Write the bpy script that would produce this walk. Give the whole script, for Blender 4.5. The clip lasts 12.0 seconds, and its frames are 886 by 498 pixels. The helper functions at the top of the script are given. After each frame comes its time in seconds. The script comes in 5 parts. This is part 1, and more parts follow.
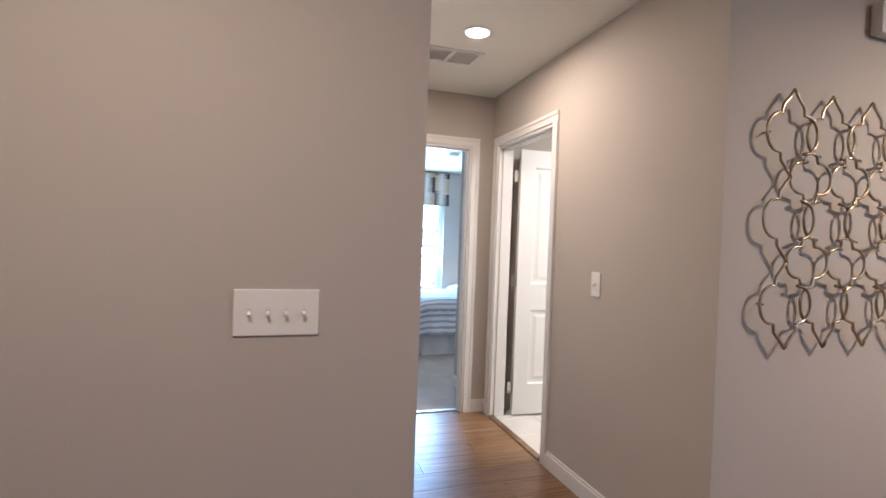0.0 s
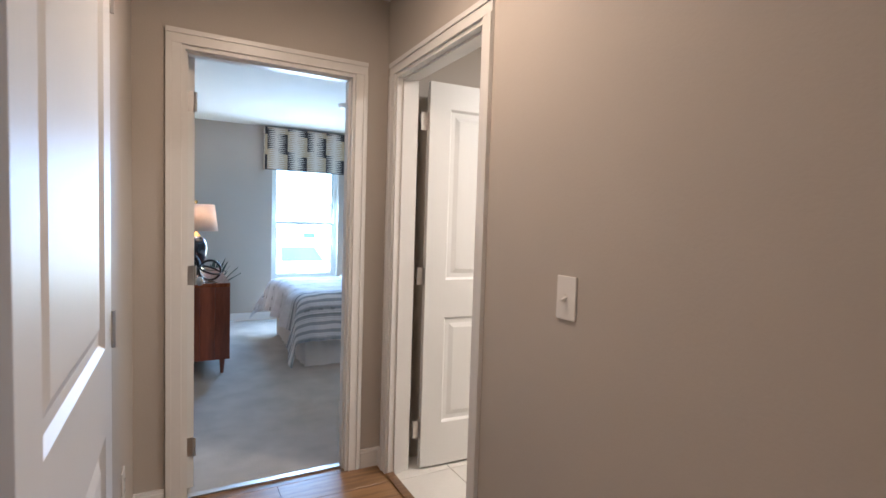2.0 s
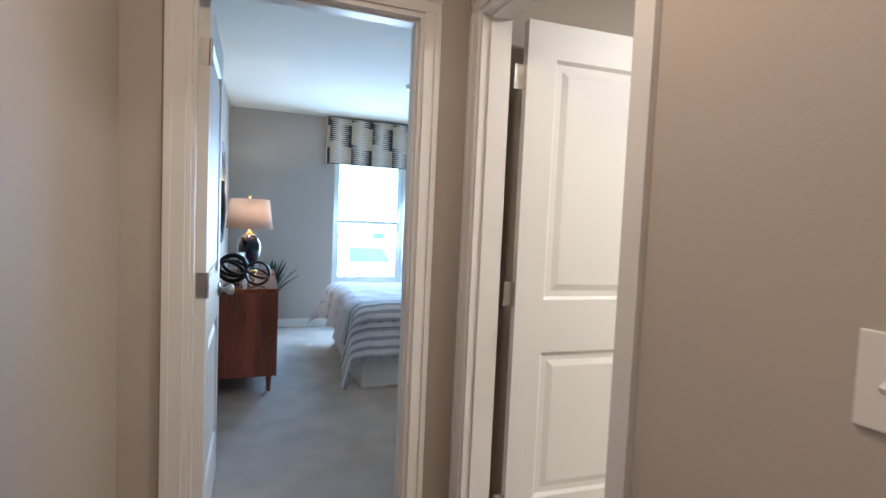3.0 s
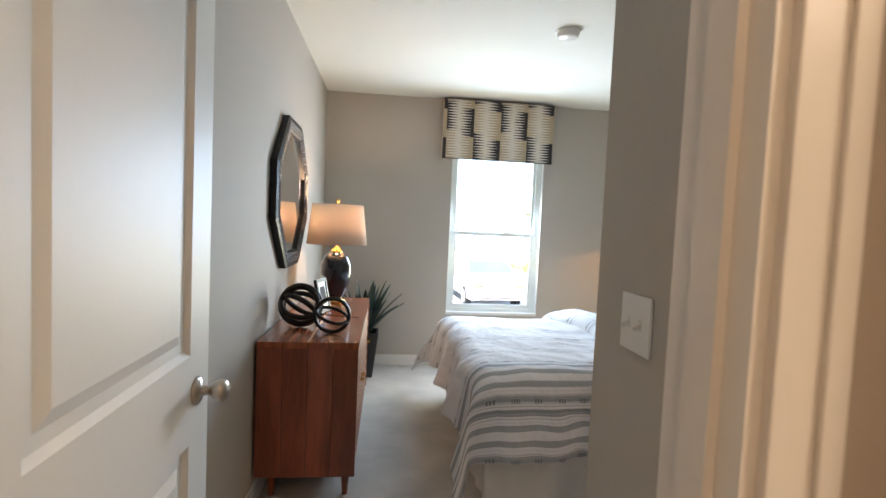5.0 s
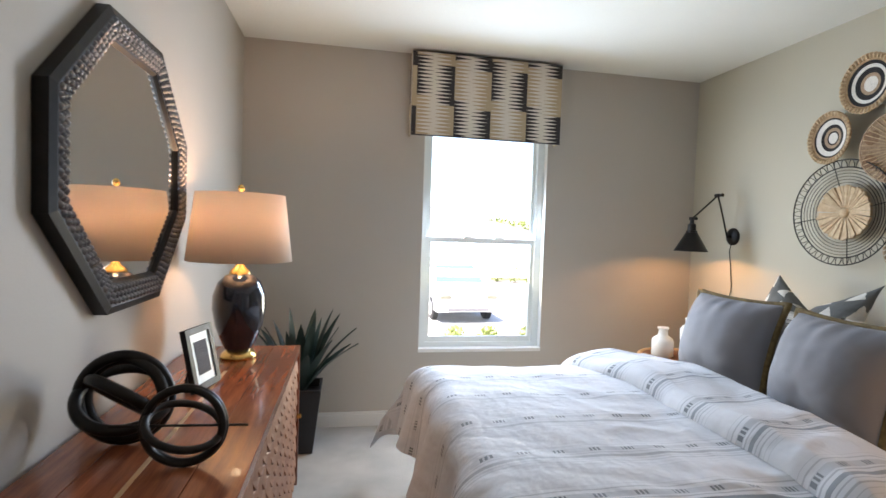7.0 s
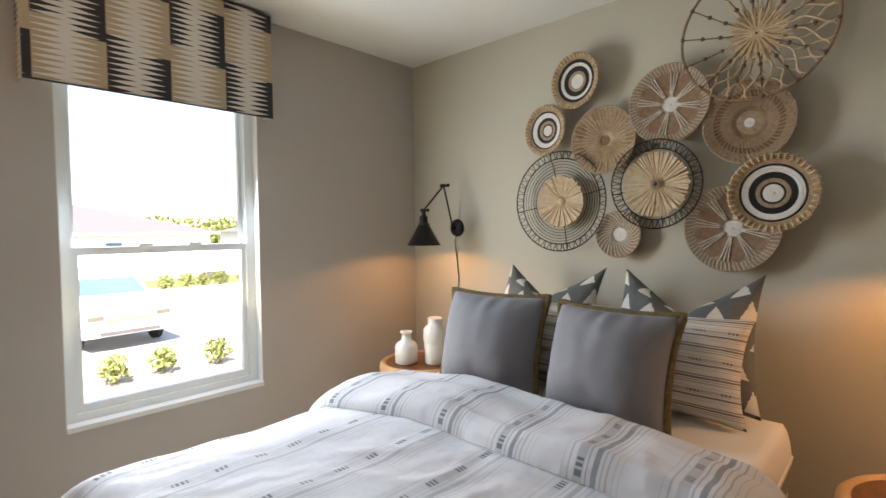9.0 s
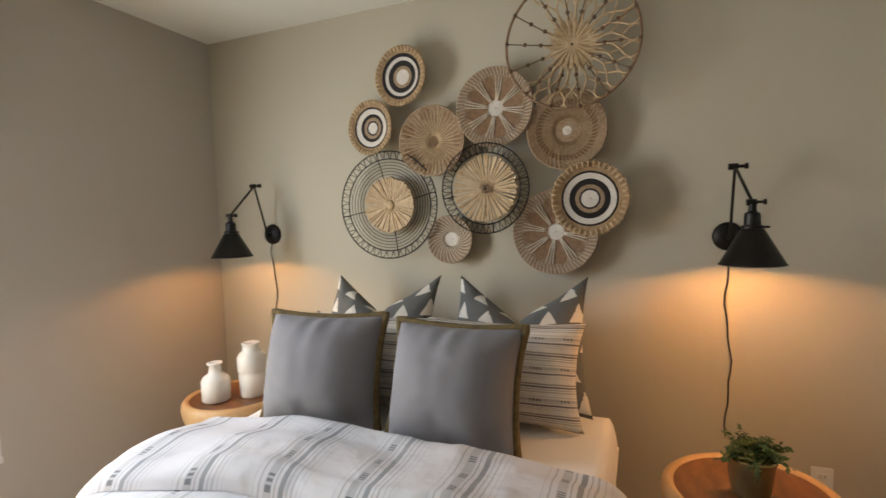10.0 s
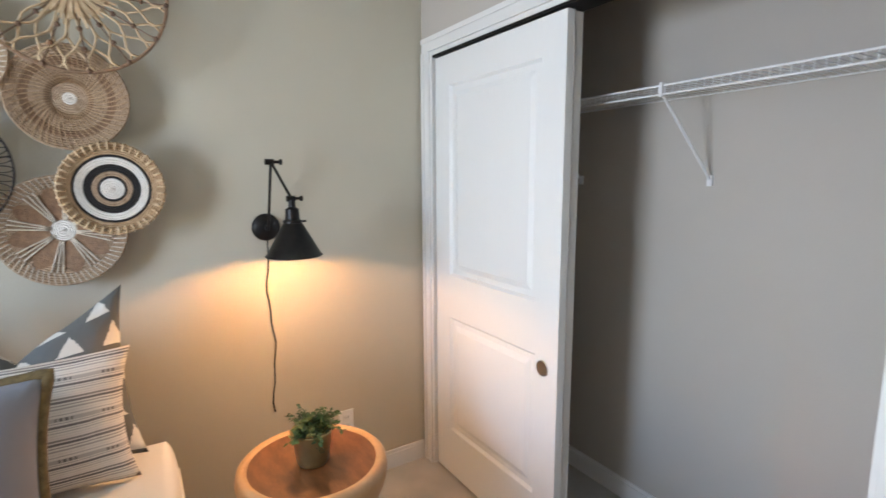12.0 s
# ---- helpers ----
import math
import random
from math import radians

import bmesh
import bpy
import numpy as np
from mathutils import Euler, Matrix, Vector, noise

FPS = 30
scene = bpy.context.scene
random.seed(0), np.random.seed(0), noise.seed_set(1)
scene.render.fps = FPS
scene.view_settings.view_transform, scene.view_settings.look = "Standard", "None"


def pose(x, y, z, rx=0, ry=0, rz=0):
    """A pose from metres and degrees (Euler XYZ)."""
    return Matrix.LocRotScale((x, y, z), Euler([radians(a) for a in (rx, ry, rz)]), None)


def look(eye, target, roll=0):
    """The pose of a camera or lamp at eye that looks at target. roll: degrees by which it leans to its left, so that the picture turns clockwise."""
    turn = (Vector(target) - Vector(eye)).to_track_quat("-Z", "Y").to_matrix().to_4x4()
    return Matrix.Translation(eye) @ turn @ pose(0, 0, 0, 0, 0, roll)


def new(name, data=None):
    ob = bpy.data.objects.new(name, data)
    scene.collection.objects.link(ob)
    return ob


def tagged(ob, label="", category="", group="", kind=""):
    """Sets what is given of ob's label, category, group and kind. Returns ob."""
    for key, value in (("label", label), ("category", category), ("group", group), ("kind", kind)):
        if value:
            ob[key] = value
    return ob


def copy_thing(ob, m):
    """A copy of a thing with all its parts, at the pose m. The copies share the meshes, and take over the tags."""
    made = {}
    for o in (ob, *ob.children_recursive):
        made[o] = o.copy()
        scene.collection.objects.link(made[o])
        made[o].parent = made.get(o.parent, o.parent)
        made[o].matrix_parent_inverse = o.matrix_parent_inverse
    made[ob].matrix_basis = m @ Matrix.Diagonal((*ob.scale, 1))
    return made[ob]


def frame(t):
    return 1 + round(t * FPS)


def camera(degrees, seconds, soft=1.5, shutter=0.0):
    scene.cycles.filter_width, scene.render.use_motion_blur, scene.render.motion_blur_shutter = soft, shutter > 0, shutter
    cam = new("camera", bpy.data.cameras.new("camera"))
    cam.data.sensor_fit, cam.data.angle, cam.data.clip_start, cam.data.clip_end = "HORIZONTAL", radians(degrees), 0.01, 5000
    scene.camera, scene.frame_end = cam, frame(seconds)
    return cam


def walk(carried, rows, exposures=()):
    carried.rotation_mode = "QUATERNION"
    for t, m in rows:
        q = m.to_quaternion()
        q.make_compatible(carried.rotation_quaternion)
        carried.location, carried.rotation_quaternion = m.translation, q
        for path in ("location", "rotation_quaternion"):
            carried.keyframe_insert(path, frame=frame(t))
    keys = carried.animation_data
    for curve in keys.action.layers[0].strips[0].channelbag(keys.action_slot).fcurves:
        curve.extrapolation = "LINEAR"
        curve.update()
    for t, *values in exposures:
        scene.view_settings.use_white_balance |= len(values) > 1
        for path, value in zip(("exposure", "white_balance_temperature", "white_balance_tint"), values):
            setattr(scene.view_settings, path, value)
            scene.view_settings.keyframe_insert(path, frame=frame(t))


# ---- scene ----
cam = camera(83.8, 12.0, soft=1.5, shutter=0.2)
PATH = [
    (0, (0.831, 0.213, 1.298), (1.438, 2.119, 1.275), 2.1),
    (0.5, (0.89, 0.437, 1.299), (1.785, 2.225, 1.258), 1.8),
    (1, (1.063, 0.697, 1.306), (2.09, 2.412, 1.232), 1.6),
    (1.5, (1.236, 0.997, 1.322), (2.267, 2.709, 1.221), 1.7),
    (2, (1.386, 1.323, 1.32), (2.328, 3.084, 1.209), 1.8),
    (2.5, (1.511, 1.665, 1.295), (2.332, 3.485, 1.18), 2.1),
    (3, (1.621, 2.005, 1.29), (2.316, 3.877, 1.18), 2.5),
    (3.5, (1.689, 2.354, 1.294), (2.270, 4.264, 1.181), 1.9),
    (5.5, (1.921, 3.724, 1.337), (2.066, 5.716, 1.23), 2.7),
    (6, (1.969, 4.033, 1.339), (2.079, 6.027, 1.234), 2.4),
    (6.5, (1.938, 4.378, 1.318), (2.13, 6.367, 1.231), 2.1),
    (8.3, (1.992, 5.183, 1.288), (3.08, 6.86, 1.23), 0.6),
    (8.5, (1.991, 5.253, 1.302), (3.197, 6.847, 1.24), 0.0),
    (9, (2.014, 5.382, 1.317), (3.477, 6.744, 1.237), -0.6),
    (9.5, (2.119, 5.492, 1.359), (3.789, 6.587, 1.257), -1.4),
    (10, (2.184, 5.562, 1.386), (4.036, 6.306, 1.26), -1.9),
    (10.5, (2.255, 5.636, 1.405), (4.222, 5.959, 1.247), -2.1),
    (11, (2.275, 5.713, 1.491), (4.252, 5.557, 1.233), -2.0),
    (11.5, (2.303, 5.718, 1.489), (4.185, 5.103, 1.203), -1.3),
    (12, (2.295, 5.705, 1.483), (3.971, 4.654, 1.19), -0.3),
]

# light and exposure over the walk
walk_rows = [(t, look(eye, target, roll)) for t, eye, target, roll in PATH]
walk(cam, walk_rows, exposures=[(0, 4.55, 4600, 8), (0.5, 4.5, 4900, 10), (1.0, 4.33, 4950, 10), (1.5, 4.27, 4900, 10), (2.0, 4.1, 4850, 9), (2.5, 4.05, 4850, 8), (3.5, 3.88, 4700, 6), (5.3, 3.93, 6500, 14), (6.7, 3.75, 6500, 17), (8.6, 3.5, 6700, 18), (9.5, 3.35, 7800, 20), (10.2, 3.48, 7800, 20), (10.6, 3.8, 7200, 19), (11.2, 4.13, 6500, 17), (12, 4.26, 6200, 17)])

world = bpy.data.worlds.new("world")
scene.world = world
world.use_nodes = True
wn = world.node_tree.nodes
sky = wn.new("ShaderNodeTexSky")
sky.sky_type, sky.sun_disc, sky.sun_elevation, sky.sun_rotation = "NISHITA", False, radians(55), radians(218)
world.node_tree.links.new(sky.outputs[0], wn["Background"].inputs[0])
wn["Background"].inputs[1].default_value = 0.06


def lamp(name, kind, m, watts, color, **more):
    data = bpy.data.lights.new(name, kind)
    data.energy, data.color = watts, color
    for key, value in more.items():
        if key == "size":
            data.size = value
        if key == "size_y":
            data.shape, data.size_y = "RECTANGLE", value
        if key == "radius":
            data.shadow_soft_size = value
        if key == "angle":
            data.angle = value
        if key == "spot":
            data.spot_size, data.spot_blend = value, 0.6
    ob = new(name, data)
    ob.matrix_world = m
    return ob


sun_way = Vector((-0.35, -0.45, 0.82))
lamp("sun", "SUN", look(sun_way * 50, (0, 0, 0)), 2.3, (1, 0.95, 0.88), angle=radians(0.5))
WARM = (1, 0.50, 0.17)
DAY = (0.62, 0.80, 1.0)
lamp("window_daylight", "AREA", look((2.85, 7.935, 1.5), (2.85, 6.935, 1.25)), 3.6, DAY, size=0.74, size_y=0.8)
lamp("window_lawn_light", "AREA", look((2.85, 7.92, 0.80), (2.85, 6.92, 1.1)), 1.25, (1.0, 0.97, 0.70), size=0.74, size_y=0.5)
lamp("front_daylight", "AREA", look((4.98, -1.75, 1.4), (0, -0.9, 1.2)), 0.7, DAY, size=0.85, size_y=1.3)

# ---- materials ----


def mat(name, color, rough=0.5, metal=0.0, var=0.08, scale=6.0, bump=0.0, bscale=60.0, color2=None, stretch=(1, 1, 1), rand=0.0, sheen=0.0, coat=0.0):
    """Principled paint with mottling at two scales and fine relief."""
    m = bpy.data.materials.new(name)
    m.use_nodes = True
    n, l = m.node_tree.nodes, m.node_tree.links
    b = n["Principled BSDF"]
    b.inputs["Roughness"].default_value, b.inputs["Metallic"].default_value = rough, metal
    b.inputs["Sheen Weight"].default_value, b.inputs["Coat Weight"].default_value = sheen, coat
    tc, mp = n.new("ShaderNodeTexCoord"), n.new("ShaderNodeMapping")
    l.new(tc.outputs["Object"], mp.inputs[0])
    mp.inputs["Scale"].default_value = stretch
    if rand:
        oi, am = n.new("ShaderNodeObjectInfo"), n.new("ShaderNodeMath")
        am.operation = "MULTIPLY"
        am.inputs[1].default_value = 37.0
        l.new(oi.outputs["Random"], am.inputs[0])
        l.new(am.outputs[0], mp.inputs["Location"])
    big, fine = n.new("ShaderNodeTexNoise"), n.new("ShaderNodeTexNoise")
    big.inputs["Scale"].default_value, big.inputs["Detail"].default_value = scale, 5
    fine.inputs["Scale"].default_value, fine.inputs["Detail"].default_value = bscale, 3
    l.new(mp.outputs[0], big.inputs[0]), l.new(mp.outputs[0], fine.inputs[0])
    ramp = n.new("ShaderNodeValToRGB")
    c2 = color2 or [c * (1 - 2.2 * var) for c in color]
    ramp.color_ramp.elements[0].position, ramp.color_ramp.elements[1].position = 0.33, 0.68
    ramp.color_ramp.elements[0].color, ramp.color_ramp.elements[1].color = (*c2, 1), (*color, 1)
    mixf = n.new("ShaderNodeMath")
    mixf.operation = "MULTIPLY_ADD"
    mixf.inputs[1].default_value = 0.25
    l.new(fine.outputs[0], mixf.inputs[0])
    sub = n.new("ShaderNodeMath")
    sub.operation = "MULTIPLY_ADD"
    sub.inputs[1].default_value, sub.inputs[2].default_value = 0.75, 0.0
    l.new(big.outputs[0], sub.inputs[0]), l.new(sub.outputs[0], mixf.inputs[2])
    l.new(mixf.outputs[0], ramp.inputs[0])
    out = ramp.outputs[0]
    if rand:
        hsv, ma = n.new("ShaderNodeHueSaturation"), n.new("ShaderNodeMapRange")
        ma.inputs["To Min"].default_value, ma.inputs["To Max"].default_value = 1 - rand, 1 + rand
        l.new(oi.outputs["Random"], ma.inputs[0]), l.new(ma.outputs[0], hsv.inputs["Value"]), l.new(out, hsv.inputs["Color"])
        out = hsv.outputs[0]
    l.new(out, b.inputs["Base Color"])
    if bump:
        bp = n.new("ShaderNodeBump")
        bp.inputs["Strength"].default_value, bp.inputs["Distance"].default_value = bump, 0.004
        l.new(fine.outputs[0], bp.inputs["Height"]), l.new(bp.outputs[0], b.inputs["Normal"])
    return m


PAINT = mat("wall_paint", (0.47, 0.432, 0.382), 0.72, var=0.02, scale=1.5, bump=0.12, bscale=140)
# wall colour made slightly yellower and lighter, for the headboard wall only
PAINTW = mat("headboard_wall_yellowish", (0.50, 0.462, 0.365), 0.72, var=0.02, scale=1.5, bump=0.12, bscale=140)
CEIL = mat("ceiling_paint", (0.76, 0.76, 0.71), 0.85, var=0.02, scale=2, bump=0.35, bscale=70)
TRIM = mat("white_trim_paint", (0.73, 0.72, 0.695), 0.35, var=0.02, scale=3, bump=0.03)
DOORP = mat("door_paint", (0.74, 0.74, 0.72), 0.46, var=0.015, scale=2, bump=0.06, bscale=90, stretch=(1, 1, 0.15))
CARPET = mat("carpet_pile", (0.50, 0.475, 0.435), 0.95, var=0.13, scale=5, bump=0.9, bscale=420, sheen=0.2)
PLANK = mat("oak_plank", (0.31, 0.18, 0.08), 0.28, color2=(0.13, 0.068, 0.028), scale=7, bump=0.1, bscale=40, stretch=(0.5, 6, 1), rand=0.22)
TILE = mat("bath_tile", (0.72, 0.70, 0.66), 0.3, var=0.05, scale=5, rand=0.04)
NICKEL = mat("satin_nickel", (0.55, 0.51, 0.46), 0.28, 1.0, var=0.05)
STEEL = mat("hinge_steel", (0.6, 0.58, 0.55), 0.35, 1.0, var=0.05)
BRONZE = mat("black_bronze", (0.018, 0.016, 0.015), 0.42, 0.6, var=0.15, scale=30, bump=0.05)
ARTMETAL = mat("champagne_metal", (0.52, 0.43, 0.30), 0.28, 1.0, var=0.15, scale=20)
WALNUT = mat("walnut", (0.36, 0.11, 0.043), 0.25, color2=(0.15, 0.040, 0.018), scale=4, bump=0.06, bscale=30, stretch=(9, 0.7, 0.7), rand=0.2, coat=0.2)
WALNUTV = mat("walnut_upright", (0.30, 0.082, 0.036), 0.33, color2=(0.10, 0.027, 0.013), scale=4, bump=0.06, bscale=30, stretch=(3.5, 3.5, 0.4), rand=0.2, coat=0.15)
WALNUTF = mat("walnut_carved", (0.36, 0.17, 0.09), 0.4, color2=(0.17, 0.06, 0.03), scale=9, bump=0.1, stretch=(1, 1, 0.4), rand=0.15)
TEAK = mat("table_top_wood", (0.23, 0.085, 0.028), 0.35, color2=(0.10, 0.033, 0.011), scale=9, bump=0.08, stretch=(1, 3, 1))
SAP = mat("pale_sapwood", (0.58, 0.36, 0.18), 0.45, color2=(0.44, 0.24, 0.10), scale=6, bump=0.1)
NAVY = mat("glazed_navy_ceramic", (0.010, 0.015, 0.032), 0.12, var=0.1, coat=0.6)
BRASS = mat("brass", (0.75, 0.5, 0.17), 0.25, 1.0, var=0.08)
WHITECER = mat("white_ceramic", (0.74, 0.71, 0.66), 0.35, var=0.03, scale=10, bump=0.05)
BLACKPOT = mat("black_planter", (0.012, 0.013, 0.016), 0.45, var=0.2, bump=0.05)
LEAFD = mat("dark_leaf", (0.018, 0.045, 0.035), 0.4, color2=(0.008, 0.02, 0.018), scale=12)
LEAFG = mat("small_leaf", (0.05, 0.12, 0.025), 0.5, color2=(0.015, 0.045, 0.008), scale=25, rand=0.2)
BRASSPOT = mat("aged_brass_pot", (0.42, 0.34, 0.16), 0.35, 0.8, var=0.12, scale=15, bump=0.1)
GREYFAB = mat("grey_velvet", (0.20, 0.20, 0.222), 0.85, var=0.02, scale=5, bump=0.25, bscale=500, sheen=0.15)
FRINGE = mat("olive_brush_fringe", (0.19, 0.13, 0.05), 0.9, var=0.25, scale=60, bump=0.8, bscale=250)
LINEN = mat("white_linen", (0.80, 0.765, 0.71), 0.85, var=0.02, scale=5, bump=0.2, bscale=350)
SKIRT = mat("bed_skirt_cloth", (0.7, 0.69, 0.67), 0.85, var=0.02, bump=0.15, bscale=350)
RAFFIA = mat("raffia", (0.50, 0.35, 0.205), 0.7, color2=(0.33, 0.205, 0.105), scale=40, bump=0.4, bscale=150)
RAFFIAL = mat("pale_raffia", (0.62, 0.465, 0.29), 0.65, color2=(0.42, 0.285, 0.155), scale=40, bump=0.3, bscale=150)
RUST = mat("brown_grass", (0.29, 0.17, 0.095), 0.8, color2=(0.18, 0.105, 0.06), scale=60, bump=0.5, bscale=180)
PALEW = mat("bleached_grass", (0.70, 0.62, 0.50), 0.75, var=0.1, scale=60, bump=0.5, bscale=180)
KNOT = mat("dark_cane_knot", (0.16, 0.085, 0.045), 0.6, var=0.2, scale=40)
SISAL = mat("sisal_weave", (0.47, 0.34, 0.23), 0.8, color2=(0.29, 0.19, 0.115), scale=90, bump=0.6, bscale=160)
BLACKW = mat("black_weave", (0.016, 0.013, 0.012), 0.7, var=0.2, scale=60, bump=0.5, bscale=180)
WHITEW = mat("white_weave", (0.78, 0.74, 0.68), 0.75, var=0.06, scale=60, bump=0.5, bscale=180)
WIRE = mat("dark_wire", (0.03, 0.027, 0.025), 0.45, 0.7, var=0.2)
WIREW = mat("white_coated_wire", (0.78, 0.78, 0.78), 0.35, var=0.02)
PLASTIC = mat("white_plastic", (0.78, 0.77, 0.74), 0.3, var=0.01)
DARKGAP = mat("dark_gap", (0.01, 0.01, 0.01), 0.8, var=0.1)
VINYL = mat("window_vinyl", (0.74, 0.77, 0.75), 0.35, var=0.02)
SIGNP = mat("sign_print", (0.62, 0.70, 0.78), 0.25, var=0.03)
SIGND = mat("sign_dark", (0.03, 0.06, 0.09), 0.3, var=0.1)
SIGNR = mat("sign_red", (0.5, 0.12, 0.05), 0.4, var=0.05)
GRASS = mat("lawn", (0.10, 0.15, 0.045), 0.9, color2=(0.16, 0.15, 0.07), scale=0.8, bump=0.6, bscale=40)
CONCRETE = mat("drive_concrete", (0.5, 0.48, 0.44), 0.85, var=0.06, scale=2, bump=0.2)
MULCH = mat("mulch", (0.42, 0.36, 0.28), 0.95, var=0.2, scale=30, bump=0.8)
STUCCO = mat("stucco", (0.72, 0.70, 0.66), 0.85, var=0.03, scale=4, bump=0.3)
SHINGLE = mat("roof_shingle", (0.14, 0.135, 0.14), 0.9, var=0.12, scale=8, bump=0.5, stretch=(1, 1, 4))
CARP = mat("white_car_paint", (0.7, 0.7, 0.7), 0.2, var=0.01, coat=0.8)
RUBBER = mat("tyre_rubber", (0.02, 0.02, 0.02), 0.8, var=0.1)
SHRUB = mat("shrub_leaf", (0.26, 0.29, 0.08), 0.6, color2=(0.12, 0.16, 0.04), scale=20, rand=0.15)
BARK = mat("bark", (0.13, 0.09, 0.06), 0.9, var=0.2, bump=0.6)


def glow(name, color, power):
    m = bpy.data.materials.new(name)
    m.use_nodes = True
    b = m.node_tree.nodes["Principled BSDF"]
    b.inputs["Base Color"].default_value = (*color, 1)
    b.inputs["Emission Color"].default_value, b.inputs["Emission Strength"].default_value = (*color, 1), power
    return m


BULB = glow("bulb_glow", (1, 0.72, 0.42), 1.8)
DISC = glow("downlight_glow", (1, 0.82, 0.62), 0.75)

GLASS = bpy.data.materials.new("window_glass")
GLASS.use_nodes = True
gb = GLASS.node_tree.nodes["Principled BSDF"]
gb.inputs["Transmission Weight"].default_value, gb.inputs["Roughness"].default_value, gb.inputs["IOR"].default_value = 1, 0.0, 1.05
CARGLASS = mat("car_glass", (0.10, 0.17, 0.25), 0.06, var=0.1, scale=1)
MIRROR = bpy.data.materials.new("mirror_silver")
MIRROR.use_nodes = True
mb = MIRROR.node_tree.nodes["Principled BSDF"]
mb.inputs["Metallic"].default_value, mb.inputs["Roughness"].default_value, mb.inputs["Base Color"].default_value = 1, 0.01, (0.86, 0.87, 0.86, 1)
SHADE = bpy.data.materials.new("linen_lampshade")
SHADE.use_nodes = True
n, l = SHADE.node_tree.nodes, SHADE.node_tree.links
d, tr, mx, wv = n.new("ShaderNodeBsdfDiffuse"), n.new("ShaderNodeBsdfTranslucent"), n.new("ShaderNodeMixShader"), n.new("ShaderNodeTexNoise")
wv.inputs["Scale"].default_value = 180
cr = n.new("ShaderNodeValToRGB")
cr.color_ramp.elements[0].color, cr.color_ramp.elements[1].color = (0.64, 0.56, 0.49, 1), (0.76, 0.68, 0.60, 1)
l.new(wv.outputs[0], cr.inputs[0])
for q in (d, tr):
    l.new(cr.outputs[0], q.inputs[0])
mx.inputs[0].default_value = 0.34
l.new(d.outputs[0], mx.inputs[1]), l.new(tr.outputs[0], mx.inputs[2]), l.new(mx.outputs[0], n["Material Output"].inputs[0])


class Net:
    """Small node-graph writer for the woven patterns."""

    def __init__(self, name, rough, coord="UV"):
        self.m = bpy.data.materials.new(name)
        self.m.use_nodes = True
        self.n, self.l = self.m.node_tree.nodes, self.m.node_tree.links
        self.b = self.n["Principled BSDF"]
        self.b.inputs["Roughness"].default_value = rough
        tc, sp = self.n.new("ShaderNodeTexCoord"), self.n.new("ShaderNodeSeparateXYZ")
        self.l.new(tc.outputs[coord], sp.inputs[0])
        self.vec, self.x, self.y = tc.outputs[coord], sp.outputs[0], sp.outputs[1]

    def op(self, kind, a, b=0.0, c=0.0):
        q = self.n.new("ShaderNodeMath")
        q.operation = kind
        for i, v in enumerate((a, b, c)):
            if isinstance(v, (int, float)):
                q.inputs[i].default_value = v
            else:
                self.l.new(v, q.inputs[i])
        return q.outputs[0]

    def noise(self, scale):
        q = self.n.new("ShaderNodeTexNoise")
        q.inputs["Scale"].default_value = scale
        self.l.new(self.vec, q.inputs[0])
        return q.outputs[0]

    def band(self, v, lo, hi):
        return self.op("MULTIPLY", self.op("GREATER_THAN", v, lo), self.op("LESS_THAN", v, hi))

    def mix(self, f, a, b):
        q = self.n.new("ShaderNodeMix")
        q.data_type = "RGBA"
        if isinstance(f, (int, float)):
            q.inputs[0].default_value = f
        else:
            self.l.new(f, q.inputs[0])
        for i, v in ((6, a), (7, b)):
            if isinstance(v, tuple):
                q.inputs[i].default_value = (*v, 1)
            else:
                self.l.new(v, q.inputs[i])
        return q.outputs[2]

    def done(self, color, bump_scale=400, strength=0.25):
        self.l.new(color, self.b.inputs["Base Color"])
        bp = self.n.new("ShaderNodeBump")
        bp.inputs["Strength"].default_value, bp.inputs["Distance"].default_value = strength, 0.003
        self.l.new(self.noise(bump_scale), bp.inputs["Height"]), self.l.new(bp.outputs[0], self.b.inputs["Normal"])
        soft = self.n.new("ShaderNodeBump")
        soft.inputs["Strength"].default_value, soft.inputs["Distance"].default_value = 0.5, 0.02
        self.l.new(self.noise(13), soft.inputs["Height"]), self.l.new(soft.outputs[0], bp.inputs["Normal"])
        return self.m


